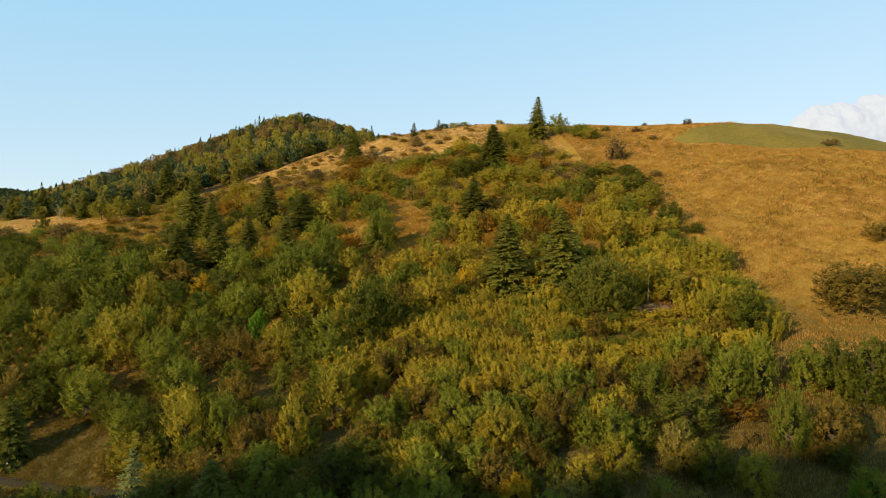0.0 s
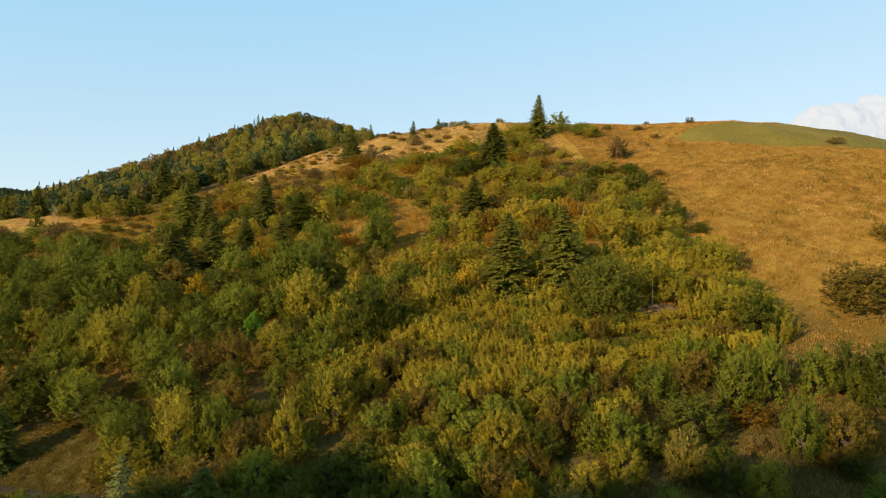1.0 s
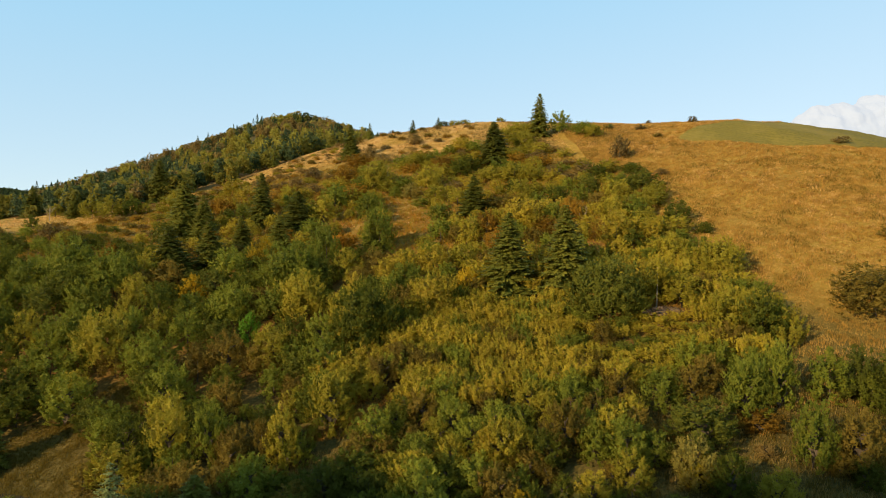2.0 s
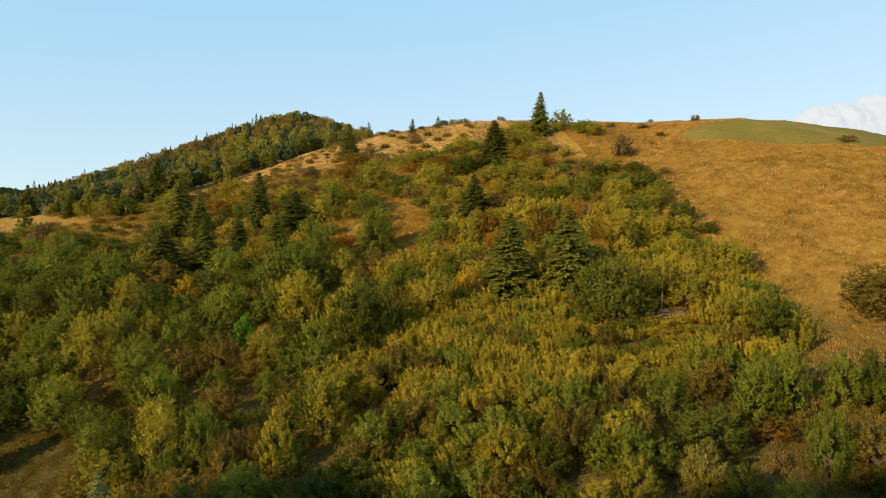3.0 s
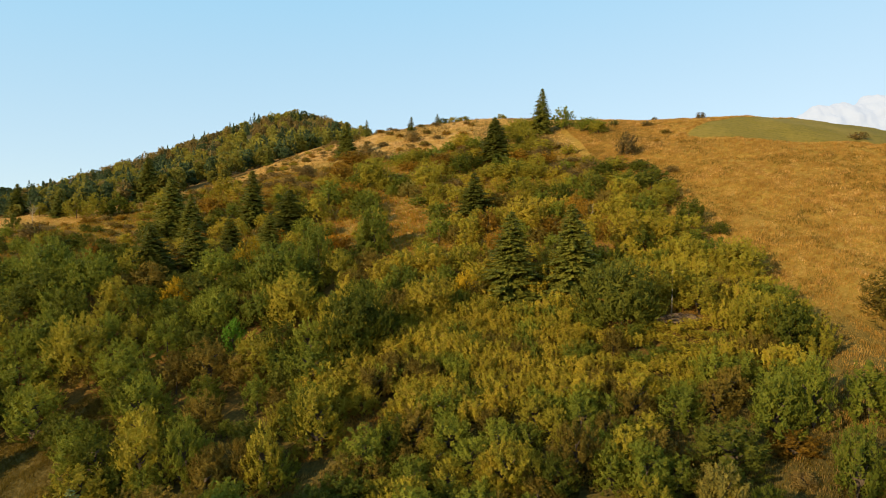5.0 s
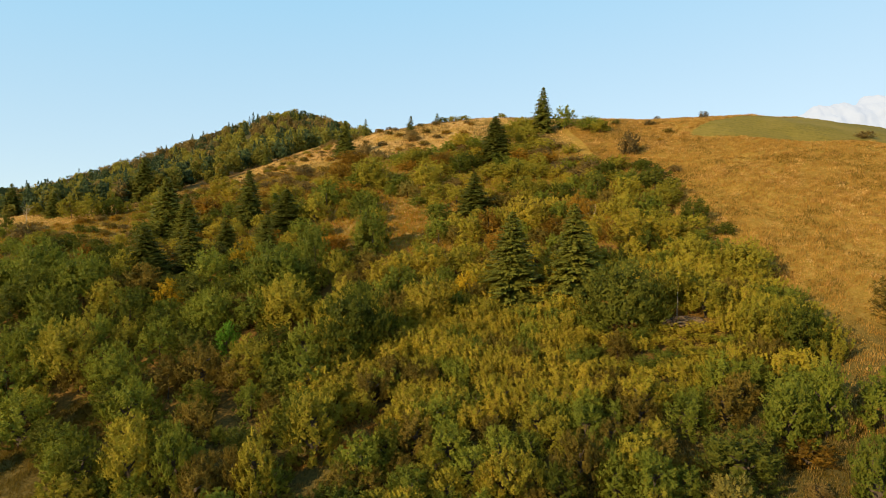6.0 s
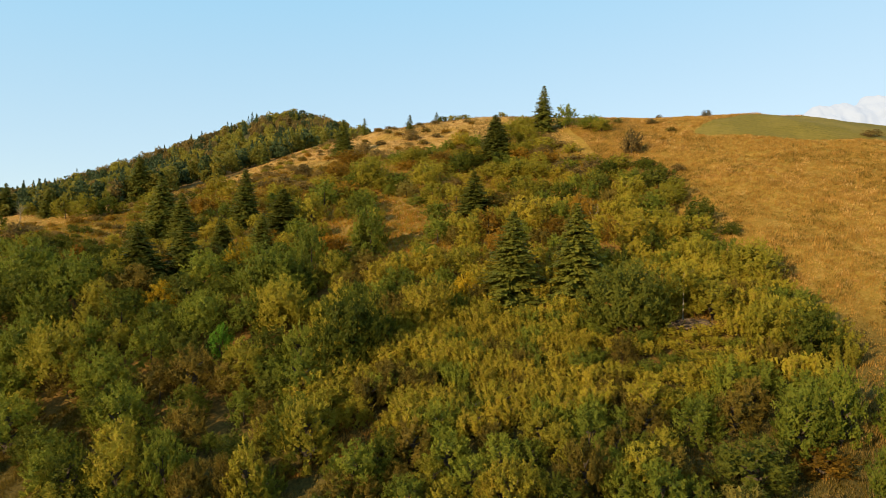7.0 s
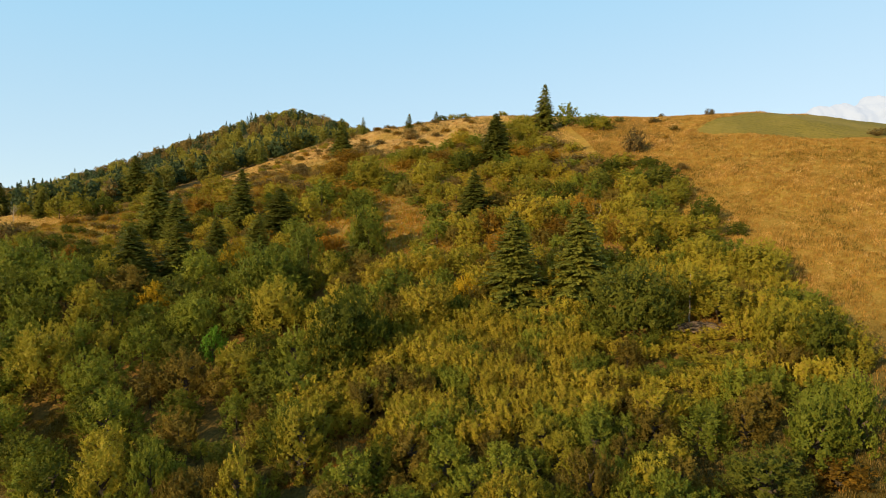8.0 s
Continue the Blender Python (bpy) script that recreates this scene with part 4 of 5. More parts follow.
def free(x, y, gap):
    """Whether no crown stands within reach, looked up by plots of 8 m."""
    global counted
    for a, b, c in planted[counted:]:
        plots[int(a // 8), int(b // 8)].append((a, b, c))
    counted = len(planted)
    i, j = int(x // 8), int(y // 8)
    near = (q for p in (i - 1, i, i + 1) for k in (j - 1, j, j + 1) for q in plots[p, k])
    return all((x - a) ** 2 + (y - b) ** 2 > (gap * (0.5 + 0.15 * min(c, 4.5))) ** 2 for a, b, c in near)


def in_view(x, y):
    return -0.76 * y - 8 < x < 0.76 * y + 8


def pick(*pairs):
    """One of the tones, by weight."""
    total, at = sum(w for _, w in pairs), chance.random()
    for tone, w in pairs:
        at -= w / total
        if at <= 0:
            return tone
    return pairs[-1][0]


def tone_at(x, y):
    """Which autumn colour grows where, with darker tones standing in for shade at the left."""
    if x > -16 + 0.1 * (y - 80) and y < 122:
        if y < 88:
            return pick(("olive", 3), ("green", 4), ("brown", 2.4), ("pale", 0.5), ("dark", 1.6), ("thicket", 1.5)), "oval"
        glow = float(ripple(np.array([x]), np.array([y]), 22, 31)[0])
        if 4 < x < 28 and 90 < y < 114:
            return pick(("thicket", 6), ("yellowish", 3), ("green", 1.6), ("brown", 0.8)), "upright"
        return pick(("thicket", 9 + 3 * glow), ("olive", 1.6 - glow), ("green", 5.0 if x > 10 and y < 100 else 1.8), ("brown", 1.2)), "upright"
    # low on the left, thin shade is put into darker leaf tones
    if y < 104 and x < -34:
        return pick(("olive", 0.6), ("green", 4), ("dark", 6), ("deep", 2.5), ("brown", 1.2)), "round"
    if y < 96:
        return pick(("olive", 1), ("green", 4), ("dark", 5.5), ("deep", 2), ("brown", 1.6)), "round"
    # on the far left flank, dark leaves stand in for shade
    if x < -0.46 * y and y < 182:
        return pick(("dark", 6), ("deep", 4), ("green", 4), ("olive", 1.5), ("brown", 0.5)), "round"
    if x < -20 and y < 150:
        return pick(("green", 4), ("dark", 5), ("olive", 1.6), ("deep", 4), ("brown", 0.6)), "round"
    return pick(("thicket", 5.5), ("olive", 3.4), ("green", 2.0), ("yellowish", 2.4), ("dark", 0.4), ("rust", 2.0), ("brown", 2.0)), "round"


OPEN = [
    [(-116, 191), (-97.5, 193), (-84, 196), (-76, 184), (-80, 170), (-95, 172), (-104, 173), (-114, 178)],
    [(-84, 199), (-58, 193), (-38, 194), (-22, 204), (-18, 216), (-38, 222), (-75, 222)],
]


def in_open(x, y):
    return any(inside(poly, np.array([x]), np.array([y]))[0] for poly in OPEN)


def scatter(poly, tries, gap, sizes, maker):
    xs, ys = [p[0] for p in poly], [p[1] for p in poly]
    for _ in range(tries):
        x, y = chance.uniform(min(xs), max(xs)), chance.uniform(min(ys), max(ys))
        here = np.array([x]), np.array([y])
        if not in_view(x, y) or not inside(poly, *here)[0] or any(inside(c, *here)[0] for c in CLEARINGS) or not free(x, y, gap(x, y)):
            continue
        maker(x, y, chance.uniform(*sizes))


def wood_tree(x, y, size):
    if in_open(x, y):
        return scrub_bush(x, y, size)
    tone, style = tone_at(x, y)
    small = 1.0 if y < 138 and x < 0 else 0.80 if y < 152 else 0.66
    low = 0.70 if style == "upright" and 20 < x < 38 and y > 88 else 1.0
    if 29 < x < 40 and 93 < y < 105:
        low = 0.42
    size = 0.40 * size + 0.57 if style == "upright" else size
    leafy(tone, x, y, (5.4 if style == "upright" else 5.6) * size * small * low, 3.4 * size * small, style, "hazel" if style == "upright" else "sapling" if small < 1 else "broadleaf_tree")


def scrub_bush(x, y, size):
    if in_open(x, y):
        return leafy(pick(("twig", 3), ("brown", 3), ("rust", 2), ("olive", 2), ("dark", 0.7)), x, y, 1.7 * size, 1.7 * size, "shrub", "thorn_bush")
    leafy(pick(("olive", 4), ("twig", 2), ("green", 3), ("rust", 2), ("yellowish", 1)), x, y, 3.3 * size, 3.1 * size, "shrub")


scatter(WOODS, 26000, lambda x, y: 2.4 if x > -18 and 88 < y < 124 else 3.2 if x > -18 and y < 124 else 4.3 if y < 138 and x < 0 else 4.0 if y < 152 and x > 0 else 4.8, (0.72, 1.15), wood_tree)
scatter(SCRUB, 2500, lambda x, y: 4.0, (0.6, 1.45), scrub_bush)


CREST = [(-98, 200), (-72, 206), (-40, 210), (0, 217), (20, 216), (36, 206), (45, 185), (66, 180), (72, 205), (60, 232), (20, 255), (-20, 258), (-48, 238), (-74, 218)]


def crest_bush(x, y, size):
    leafy(pick(("twig", 3), ("olive", 2), ("rust", 2), ("brown", 2), ("pale", 1.5)), x, y, 1.35 * size, 1.5 * size, "shrub", "thorn_bush")


EDGE = [(49, 108), (55, 112), (52, 124), (53, 134), (52, 146), (56, 160), (48, 178), (38, 178), (42, 160), (44, 145), (44, 134), (47, 122)]


def edge_bush(x, y, size):
    leafy(pick(("twig", 3), ("rust", 3), ("olive", 2), ("dark", 1.5)), x, y, 1.5 * size, 1.7 * size, "shrub", "thorn_bush")


scatter(EDGE, 300, lambda x, y: 4.6, (0.4, 1.5), edge_bush)
BAND = [(-102, 200), (-80, 214), (-62, 236), (-46, 258), (-30, 256), (-38, 226), (-58, 213), (-80, 204)]
scatter(BAND, 420, lambda x, y: 3.4, (0.25, 1.25), crest_bush)
scatter(CREST, 480, lambda x, y: 5.0 if x < 12 else 12.0, (0.25, 1.5), crest_bush)

# ---- the wooded hill behind: too many trees to count ----


def far_wood(name, seed, count, box, tones_at, keep, size, leaf, dense, label):
    """Many trees in one object: leaf clumps on each crown, coloured by place."""
    rng = np.random.RandomState(seed)
    x, y = rng.uniform(box[0], box[1], count), rng.uniform(box[2], box[3], count)
    ok = keep(x, y)
    x, y = x[ok], y[ok]
    z = heights(x, y)
    blobs = [crown_points("round", dense, np.random.RandomState(40 + k)) for k in range(6)]
    parts = {}
    for i in range(len(x)):
        tones = tones_at(x[i], y[i])
        keys = list(tones)
        weights = np.array([tones[k] for k in keys], float)
        t = keys[rng.choice(len(keys), p=weights / weights.sum())]
        s = size * rng.uniform(0.6, 1.3)
        if t == "far_needle":
            n, s = dense, 1.02 * s
            u = rng.uniform(0, 1, n) ** 1.3
            a = rng.uniform(0, 6.283, n)
            o = np.stack((np.cos(a), np.sin(a), 0.35 * np.ones(n)), 1)
            reach = 2.5 * (1 - u) * rng.uniform(0.6, 1.1, n)
            p = np.stack((reach * np.cos(a), reach * np.sin(a), 0.8 + 7.6 * u), 1)
            c = leaf_cloud(p * s, o, leaf * 0.62, 0.6, rng, 0.4)
        else:
            p, o = blobs[rng.randint(6)]
            w = rng.uniform(0, 6.283)
            rot = np.array(((math.cos(w), -math.sin(w), 0), (math.sin(w), math.cos(w), 0), (0, 0, 1)))
            c = leaf_cloud(p @ rot.T * s, o @ rot.T, leaf, 0.8, rng, 0.6)
        parts.setdefault(t, []).append(c + np.array((x[i], y[i], z[i])))
    root = new(name)
    tagged(root, label, "forest", kind="stuff")
    for t, clouds in parts.items():
        part("trees", leaves_mesh("trees", np.concatenate(clouds)), root, LEAF[t])
    return root


def on_back_hill(x, y):
    return (y > 345 - 0.1 * x) & (y < 585) & (x < -40 + 0.10 * (y - 345)) & (x > -0.67 * y)


def edge_tones(x, y):
    if x > -98:
        return {"far_green": 5, "far_gold": 1.6, "far_needle": 1.5, "far_dark": 1}
    return {"far_needle": 2.5, "far_dark": 3, "far_green": 5, "far_gold": 1.0, "far_brown": 1.0}


def hill_tones(x, y):
    """Stands of one kind lie in patches: needles low on the flank, brown near the top."""
    stand = float(ripple(np.array([x]), np.array([y]), 70, 51)[0])
    if math.hypot(x + 158, y - 505) < 17:
        return {"far_needle": 6, "far_dark": 1}
    if y > 455 + 25 * stand:
        return {"far_brown": 6, "far_dark": 1.5, "far_green": 2, "far_needle": 0.6}
    if x < -170 and stand < 0.2:
        return {"far_needle": 5, "far_dark": 3, "far_green": 3.5, "far_brown": 2}
    if stand > 0.25:
        return {"far_brown": 3, "far_gold": 1, "far_green": 4, "far_dark": 1.5}
    return {"far_green": 5, "far_dark": 3, "far_gold": 1.0, "far_brown": 1.2, "far_needle": 3.0}


far_wood("wood_edge", 4, 1400, (-260, -40, 200, 350), edge_tones, lambda x, y: inside(BACK, x, y) & (x > -0.76 * y - 12), 1.0, 0.95, 240, "mixed green trees and spruces at the edge of the forest")
far_wood("wooded_hill", 3, 2520, (-560, 30, 330, 605), hill_tones, on_back_hill, 1.4, 0.95, 350, "mixed autumn forest covering the hill behind")
far_wood("distant_forest", 6, 1500, (-1720, -1180, 1820, 2180), lambda x, y: {"far_dark": 5, "far_needle": 1}, lambda x, y: x < 5000, 1.7, 3.6, 80, "dark forest on a distant ridge")

# ---- dry grass ----


def tufts(name, seed, count, box, keep, tall, label, tone="grass"):
    rng = np.random.RandomState(seed)
    x, y = rng.uniform(box[0], box[1], count), rng.uniform(box[2], box[3], count)
    ok = keep(x, y)
    x, y = x[ok], y[ok]
    base = np.stack((x, y, heights(x, y) - 0.06), 1)
    clump = 0.85 + 0.40 * mottle(x, y, 1.3, 21) + 0.20 * mottle(x, y, 3.1, 22) + 0.18 * mottle(x, y, 9.0, 23)
    clump = np.clip(clump, 0.25, 1.9)
    out = []
    for k in range(3):
        a = rng.uniform(0, 6.283, len(x))
        h = tall * clump * rng.uniform(0.5, 1.25, len(x)) * (0.85 + 0.15 * smooth(85, 140, y))
        foot = base + np.stack((np.cos(a), np.sin(a), 0 * a), 1) * rng.uniform(0, 0.30, (len(x), 1))
        lean = np.stack((0.16 + 0.35 * np.cos(a), 0.12 + 0.35 * np.sin(a), 0.95 + 0 * a), 1) * h[:, None]
        side = np.stack((-np.sin(a), np.cos(a), 0 * a), 1) * (0.60 + 0.40 * smooth(85, 140, y))[:, None] * (0.030 + 0.060 * rng.uniform(0, 1, (len(x), 1)))
        out.append(np.stack((foot - side, foot + side, foot + lean), 1))
    ob = new(name, leaves_mesh(name, np.concatenate(out).reshape(-1, 3)))
    ob.material_slots[0].link = "OBJECT"
    ob.material_slots[0].material = LEAF[tone]
    return tagged(ob, label, "grass", kind="stuff")


def on_meadow(x, y):
    wood = inside(WOODS, x, y)
    for clear in CLEARINGS:
        wood &= ~inside(clear, x, y)
    return ~wood & ~in_field(x, y) & (np.abs(x) < 0.74 * y + 4) & ~inside(BACK, x, y)


tufts("dry_grass", 7, 190000, (42, 140, 78, 240), on_meadow, 0.58, "tall golden dry grass swaying on the slope")
tufts("dry_grass", 19, 70000, (42, 140, 78, 240), lambda x, y: on_meadow(x, y) & (mottle(x, y, 2.6, 71) + 0.6 * mottle(x, y, 11.0, 72) > 0.45), 0.62, "pale straw tussocks in the golden grass", "straw")
tufts("weeds", 20, 110000, (42, 140, 78, 240), lambda x, y: on_meadow(x, y) & (mottle(x, y, 3.2, 73) + 0.7 * mottle(x, y, 13.0, 74) + 0.45 * smooth(125, 95, y) + 0.6 * smooth(64, 54, x) * smooth(110, 125, y) > 0.5), 0.50, "patches of brown withered stalks in the meadow", "brown")
tufts("dry_grass", 8, 80000, (-150, 40, 160, 275), lambda x, y: on_meadow(x, y) & ~inside(SCRUB, x, y), 0.42, "dry straw-coloured grass between scattered shrubs", "straw")
tufts("dry_grass", 9, 22000, (-80, 40, 62, 112), on_meadow, 0.42, "rough dry grass in the clearings", "brown")
tufts("weeds", 11, 60000, (-130, 60, 134, 214), lambda x, y: (inside(SCRUB, x, y) | (inside(WOODS, x, y) & (y > 134))) & (x > -0.76 * y - 6), 0.75, "rust-brown withered weeds between the shrubs", "rust")
tufts("weeds", 12, 30000, (-130, 60, 134, 214), lambda x, y: (inside(SCRUB, x, y) | (inside(WOODS, x, y) & (y > 134))) & (x > -0.76 * y - 6), 0.8, "olive weeds and young shoots between the shrubs", "olive")
tufts("weeds", 13, 60000, (-80, -40, 74, 112), on_meadow, 0.5, "dull brown dry grass beside the lane", "brown")
tufts("weeds", 16, 26000, (-30, 62, 56, 92), lambda x, y: on_meadow(x, y) & (y < 86), 0.7, "withered brown stalks on the shaded valley floor", "twig")
tufts("weeds", 17, 40000, (-100, 70, 180, 262), lambda x, y: on_meadow(x, y) & (mottle(x, y, 7.0, 41) + 0.5 * mottle(x, y, 3.0, 42) > 0.0) & (x < 62), 0.7, "brown brittle stalks in patches along the crest", "twig")
tufts("weeds", 10, 46000, (-40, 62, 56, 90), lambda x, y: on_meadow(x, y) & (y < 84 + 0.0 * x), 0.6, "dull olive weeds and grass on the valley floor", "brown")


RUSSET = [
    [(-18.5, 88.8), (-13, 96.5), (-5.5, 96.5), (-6.0, 92.5), (-10.6, 90.0), (-14.0, 87.8)],
    [(-25.2, 79.4), (-20.9, 85.2), (-20.9, 82.9), (-23.0, 78.9)],
    [(26.1, 82.5), (29.4, 81.4), (26.6, 74.6), (24.0, 72.3)],
    [(36.2, 79.8), (42.0, 80.0), (39.4, 74.6), (35.9, 74.5)],
    [(32.0, 110.0), (39.5, 109.0), (39.5, 104.6), (32.5, 104.8)],
] + CLEARINGS[3:7]


def on_russet(x, y):
    return np.any([inside(poly, x, y) for poly in RUSSET], axis=0)


tufts("dry_grass", 18, 16000, (-27, -4, 76, 98), on_russet, 0.5, "russet grass along the edge of a clearing", "russet")
tufts("dry_grass", 15, 60000, (-30, 45, 70, 192), on_russet, 0.5, "russet withered grass in the open patches", "russet")

# ---- the lane, the marker post and the brush heap ----


def lane_material():
    n = Nodes("gravel_lane")
    p = n.position()
    fine, wide = n.noise(7.0, 5.0, p), n.noise(0.6, 3.0, p)
    col = n.ramp(fine, (0.3, (0.022, 0.020, 0.014)), (0.7, (0.055, 0.048, 0.034)))
    col = n.mix(n.ramp(wide, (0.5, (0, 0, 0)), (0.7, (0.9, 0.9, 0.9))), col, (0.050, 0.045, 0.014))
    n.principled(col, 0.95, n.bump(fine, 0.6, 0.03), 0.05)
    return n.mat


def lane():
    """A narrow lane along the valley's foot, with two worn wheel tracks."""
    line = [(-112, 106), (-88, 97.5), (-64.7, 87.6), (-54.5, 84.4), (-44.5, 80.6), (-36, 76.6), (-24, 70), (-10, 62), (6, 52)]
    bm, rows = bmesh.new(), []
    for (ax, ay), (bx, by) in zip(line, line[1:]):
        for k in range(8):
            t = k / 8
            x, y = ax + (bx - ax) * t, ay + (by - ay) * t
            d = Vector((by - ay, ax - bx)).normalized()
            row = []
            for w, lift in ((-0.8, 0.0), (-0.6, 0.07), (-0.42, 0.03), (-0.22, 0.09), (0.22, 0.09), (0.42, 0.03), (0.6, 0.07), (0.8, 0.0)):
                px, py = x + d.x * w, y + d.y * w
                row.append(bm.verts.new((px, py, height(px, py) + lift + 0.03)))
            rows.append(row)
    for a, b in zip(rows, rows[1:]):
        for q in range(7):
            bm.faces.new((a[q], a[q + 1], b[q + 1], b[q]))
    bm.normal_update()
    return tagged(new("road", mesh_of("road", bm, lane_material())), "narrow grey gravel lane at the foot of the slope", "road", kind="structure")


def stone_material():
    n = Nodes("weathered_white_stone")
    grain = n.noise(11.0, 5.0)
    n.principled(n.ramp(grain, (0.3, (0.42, 0.38, 0.32)), (0.7, (0.72, 0.69, 0.62))), 0.85, n.bump(grain, 0.4, 0.02))
    return n.mat


def marker_post(x, y):
    bm = bmesh.new()
    prev = None
    for z, w in ((-0.3, 0.17), (0.0, 0.16), (0.85, 0.14), (0.95, 0.11), (1.02, 0.04)):
        ring = [bm.verts.new((sx * w, sy * w, z)) for sx, sy in ((-1, -1), (1, -1), (1, 1), (-1, 1))]
        if prev:
            for q in range(4):
                bm.faces.new((prev[q], prev[(q + 1) % 4], ring[(q + 1) % 4], ring[q]))
        prev = ring
    bm.faces.new(prev)
    ob = new("marker_post", mesh_of("marker_post", bm, stone_material()))
    ob.matrix_world = pose(x, y, height(x, y), 2, -3, 20)
    return tagged(ob, "short whitish stone marker post beside the lane", "post")


def brush_heap(x, y):
    """Cut grey-brown branches thrown on a low heap of rubble."""
    rng = random.Random(12)
    bm = bmesh.new()
    made = bmesh.ops.create_icosphere(bm, subdivisions=4, radius=1.0)["verts"]
    for v in made:
        lump = noise.noise(v.co * 2.2) * 0.30 + noise.noise(v.co * 6.0) * 0.16
        v.co = Vector((v.co.x * 3.3, v.co.y * 1.5, max(v.co.z, -0.25) * 0.95)) * (1 + lump)
    n = Nodes("dead_brush")
    grain = n.noise(5.0, 6.0)
    n.principled(n.ramp(grain, (0.32, (0.050, 0.034, 0.022)), (0.68, (0.210, 0.145, 0.095))), 0.95, n.bump(grain, 1.0, 0.12), 0.1)
    root = new("brush_heap")
    root.matrix_world = pose(x, y, height(x, y), 0, 0, -8)
    tagged(root, "low heap of grey-brown cut brush and rubble", "heap")
    part("mound", mesh_of("mound", bm, n.mat), root)
    bm = bmesh.new()
    for _ in range(150):
        a = Vector((rng.uniform(-3.4, 3.4), rng.uniform(-1.5, 1.2), rng.uniform(0.15, 0.9)))
        a.z *= 1 - (a.x / 4.2) ** 2
        w = rng.uniform(0, 6.28)
        tube(bm, a, a + Vector((math.cos(w), math.sin(w), rng.uniform(-0.1, 0.6))) * rng.uniform(0.5, 1.3), 0.045, 0.012, 4)
    tagged(part("branches", mesh_of("branches", bm, n.mat), root, label="tangled bare cut branches"), kind="stuff")
    return root


def slender_tree(x, y, h, crown_r, tone):
    """A thin pale stem that carries its leaves high up."""
    root = new("slender_tree")
    root.matrix_world = pose(x, y, height(x, y), 2, -2, 40)
    tagged(root, "slender tree with a bare pale stem and high crown", "tree", "trees and shrubs of the hillside")
    bm = bmesh.new()
    rings, p = [], Vector((0, 0, -0.4))
    for k in range(9):
        r = 0.15 * (1 - k / 10)
        rings.append([bm.verts.new(p + Vector((r * math.cos(1.0472 * q), r * math.sin(1.0472 * q), 0))) for q in range(6)])
        p = p + Vector((0.05 * math.sin(k * 1.7), 0.04 * math.cos(k * 2.3), (h + 0.2) / 9))
    for a, b in zip(rings, rings[1:]):
        for q in range(6):
            bm.faces.new((a[q], a[(q + 1) % 6], b[(q + 1) % 6], b[q]))
    bm.faces.new(rings[-1])
    part("trunk", mesh_of("trunk", bm, BIRCH), root, label="bare pale brown stem")
    top = part("crown", CROWNS["round", 1][1], root, LEAF[tone])
    top.matrix_local = pose(0, 0, h * 0.48) @ Matrix.Diagonal((crown_r / 3.1, crown_r / 3.1, h * 0.55 / 6.8, 1))
    return root


def dead_tree(x, y, h, forks, label):
    """A leafless stem whose limbs fork towards the tips."""
    rng = random.Random(31)
    root = new("dead_tree")
    root.matrix_world = pose(x, y, height(x, y), 1, 3, 15)
    tagged(root, label, "dead tree")
    bm = bmesh.new()
    for k in range(6):
        tube(bm, (0.05 * math.sin(k), 0, -0.3 + h * k / 6), (0.05 * math.sin(k + 1), 0, -0.3 + h * (k + 1) / 6), 0.11 - 0.014 * k, 0.096 - 0.014 * k, 7)
    part("trunk", mesh_of("trunk", bm, BIRCH), root)
    for k in range(forks):
        bm = bmesh.new()
        a = Vector((0, 0, h * rng.uniform(0.15, 0.85)))
        way = Vector((math.cos(2.4 * k), math.sin(2.4 * k), rng.uniform(0.5, 1.1))).normalized()
        for q in range(4):
            b = a + way * rng.uniform(0.35, 0.6)
            tube(bm, a, b, 0.05 - 0.009 * q, 0.041 - 0.009 * q, 5)
            for turn in (-1, 1):
                tube(bm, b, b + (way + Vector((-way.y, way.x, 0.3)) * turn * 0.8) * 0.4, 0.022, 0.008, 4)
            a, way = b, (way + Vector((rng.uniform(-0.3, 0.3), rng.uniform(-0.3, 0.3), 0.12))).normalized()
        part("limb", mesh_of("limb", bm, BIRCH), root)
    return root


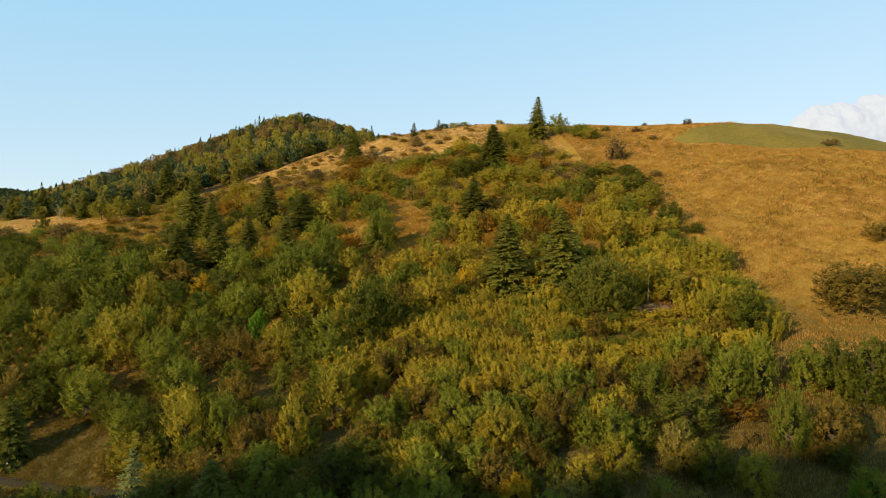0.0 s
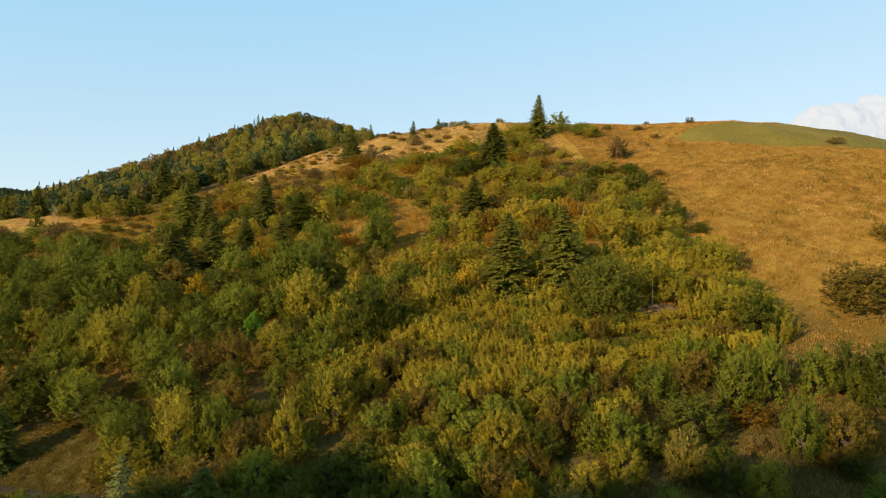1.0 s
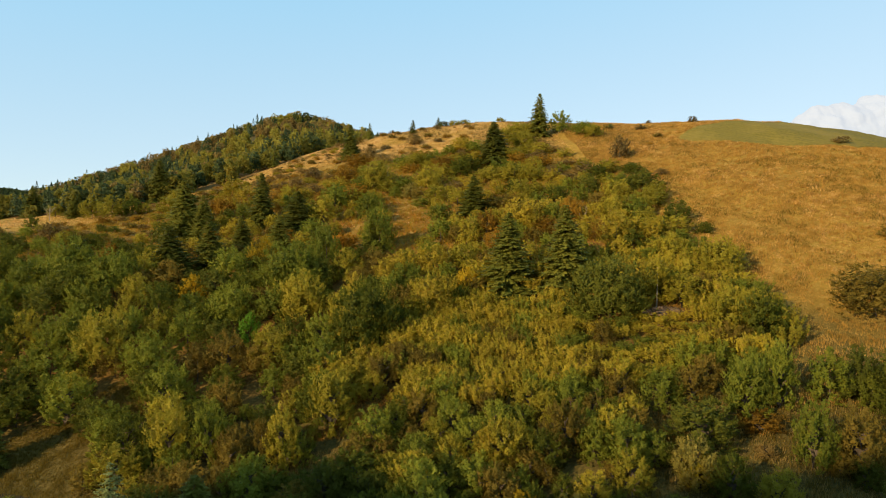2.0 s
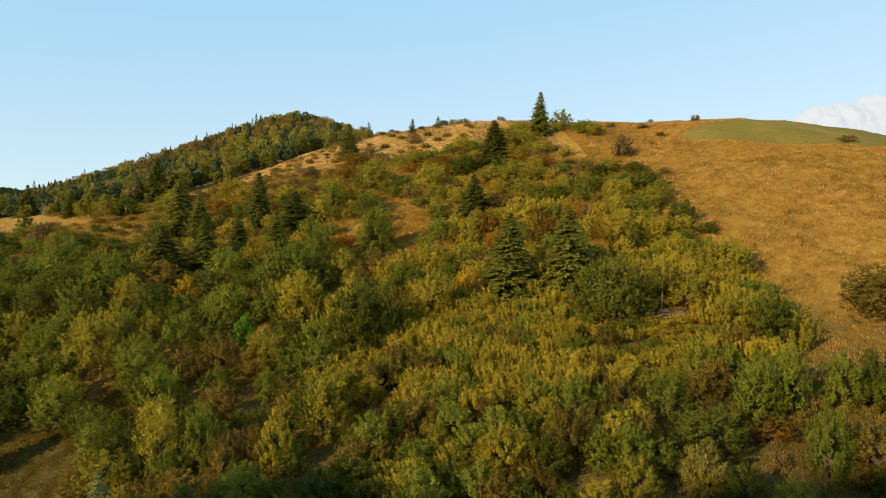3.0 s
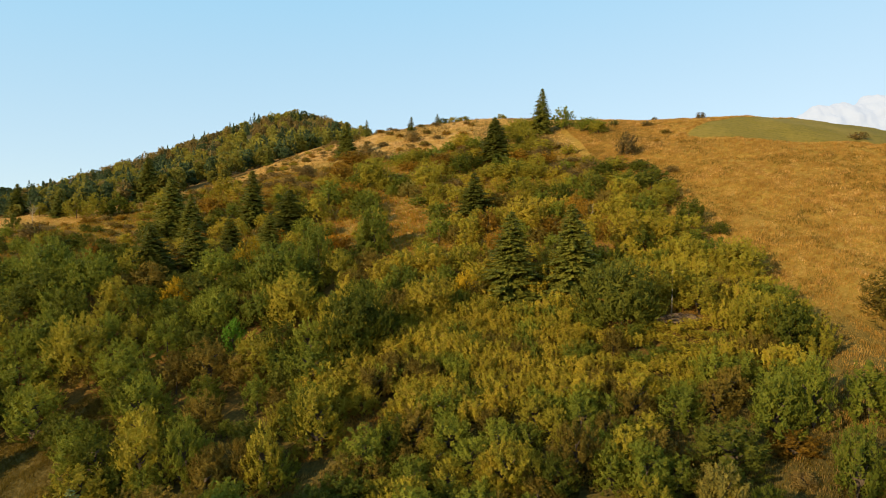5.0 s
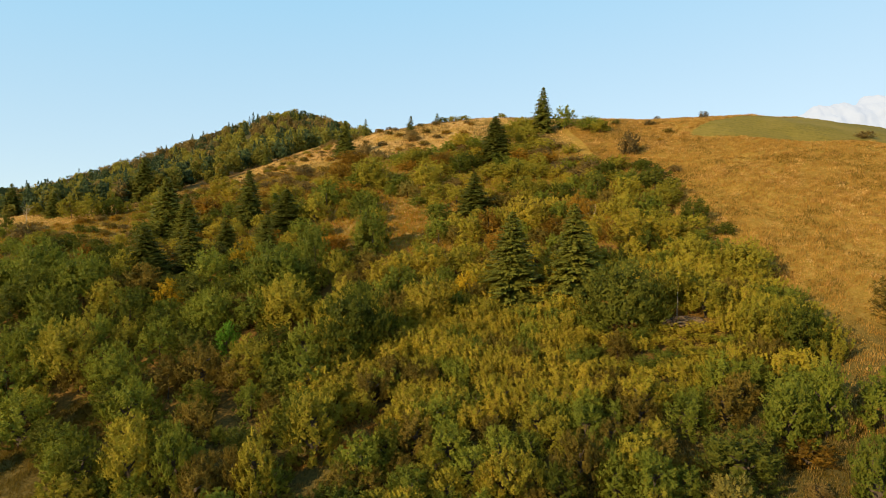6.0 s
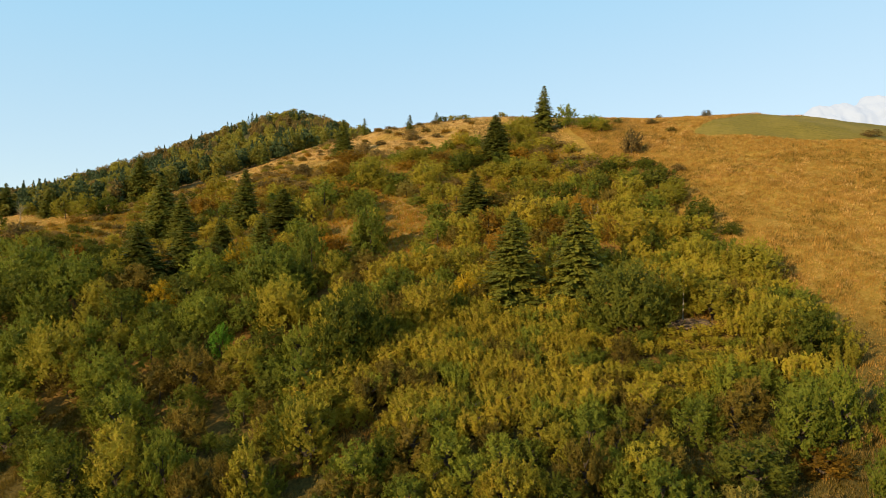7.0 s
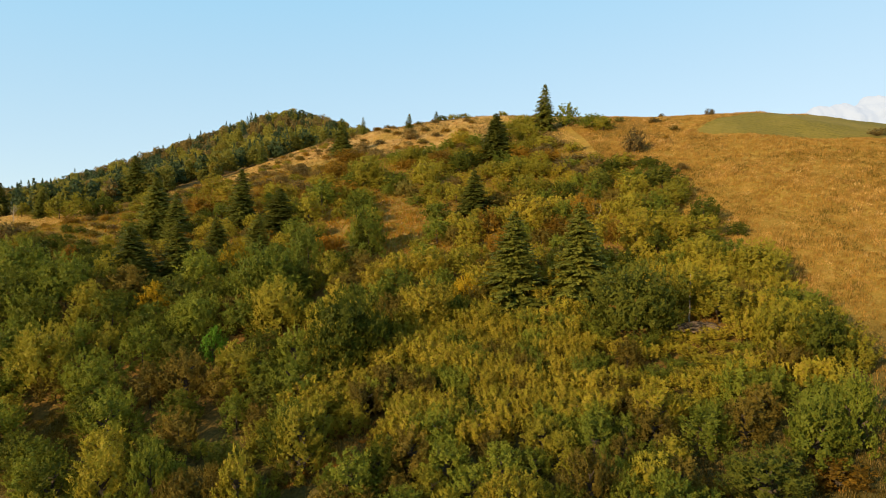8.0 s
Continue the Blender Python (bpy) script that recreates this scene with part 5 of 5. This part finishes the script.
lane()
dead_tree(31.8, 141.6, 3.2, 3, "thin bare dead stem bleached pale above the shrubs")
dead_tree(-124.3, 197.7, 4.6, 12, "leafless grey-brown dead bush at the meadow's edge")
marker_post(-64.6, 89.6)
brush_heap(36.2, 103.8)
slender_tree(35.6, 105.6, 8.4, 2.6, "olive")

# ---- cloud ----


def cloud():
    """A far bank of cumulus with a billowing surface; added emission stands in for light scattered in it."""
    crown_x = (1965, 2000, 2040, 2090, 2200, 2320, 2420, 2500, 2560, 2900, 3300)
    crown_z = (570, 632, 690, 732, 756, 768, 770, 822, 842, 900, 760)
    bm = bmesh.new()
    rows = []
    for i in range(230):
        u = (i + 0.5) / 230
        x = 1968 + 1300 * u
        top = float(np.interp(x, crown_x, crown_z))
        r = 10 + 190 * min(1.0, 5.0 * u) ** 0.7
        row = []
        for k in range(120):
            w = 6.28319 * k / 120
            way = Vector((-0.4 * (1 - u), math.cos(w), math.sin(w))).normalized()
            at = Vector((x, 3500, top - r)) + way * r
            puff = noise.noise(at * 0.007) * 40 + noise.noise(at * 0.017) * 20 + noise.noise(at * 0.05) * 5 + 22
            row.append(bm.verts.new(at + way * (puff - 26) * min(1.0, 0.3 + 5 * u)))
        rows.append(row)
    for a, b in zip(rows, rows[1:]):
        for k in range(120):
            bm.faces.new((a[k], b[k], b[(k + 1) % 120], a[(k + 1) % 120]))
    bm.faces.new(rows[0])
    bm.normal_update()
    n = Nodes("cloud_white")
    face = n.add("ShaderNodeBsdfDiffuse", Color=(0.120, 0.128, 0.142, 1))
    # even emission, added to soften the shading of the billows
    glow = n.add("ShaderNodeEmission", Color=(0.325, 0.345, 0.378, 1), Strength=1.0)
    both = n.t.nodes.new("ShaderNodeAddShader")
    n.t.links.new(face.outputs[0], both.inputs[0])
    n.t.links.new(glow.outputs[0], both.inputs[1])
    n.t.links.new(both.outputs[0], n.out.inputs[0])
    me = mesh_of("cloud", bm, n.mat)
    me.polygons.foreach_set("use_smooth", np.ones(len(me.polygons), bool))
    return tagged(new("cloud", me), "bank of white cumulus cloud low over the hill", "cloud", kind="structure")


cloud()
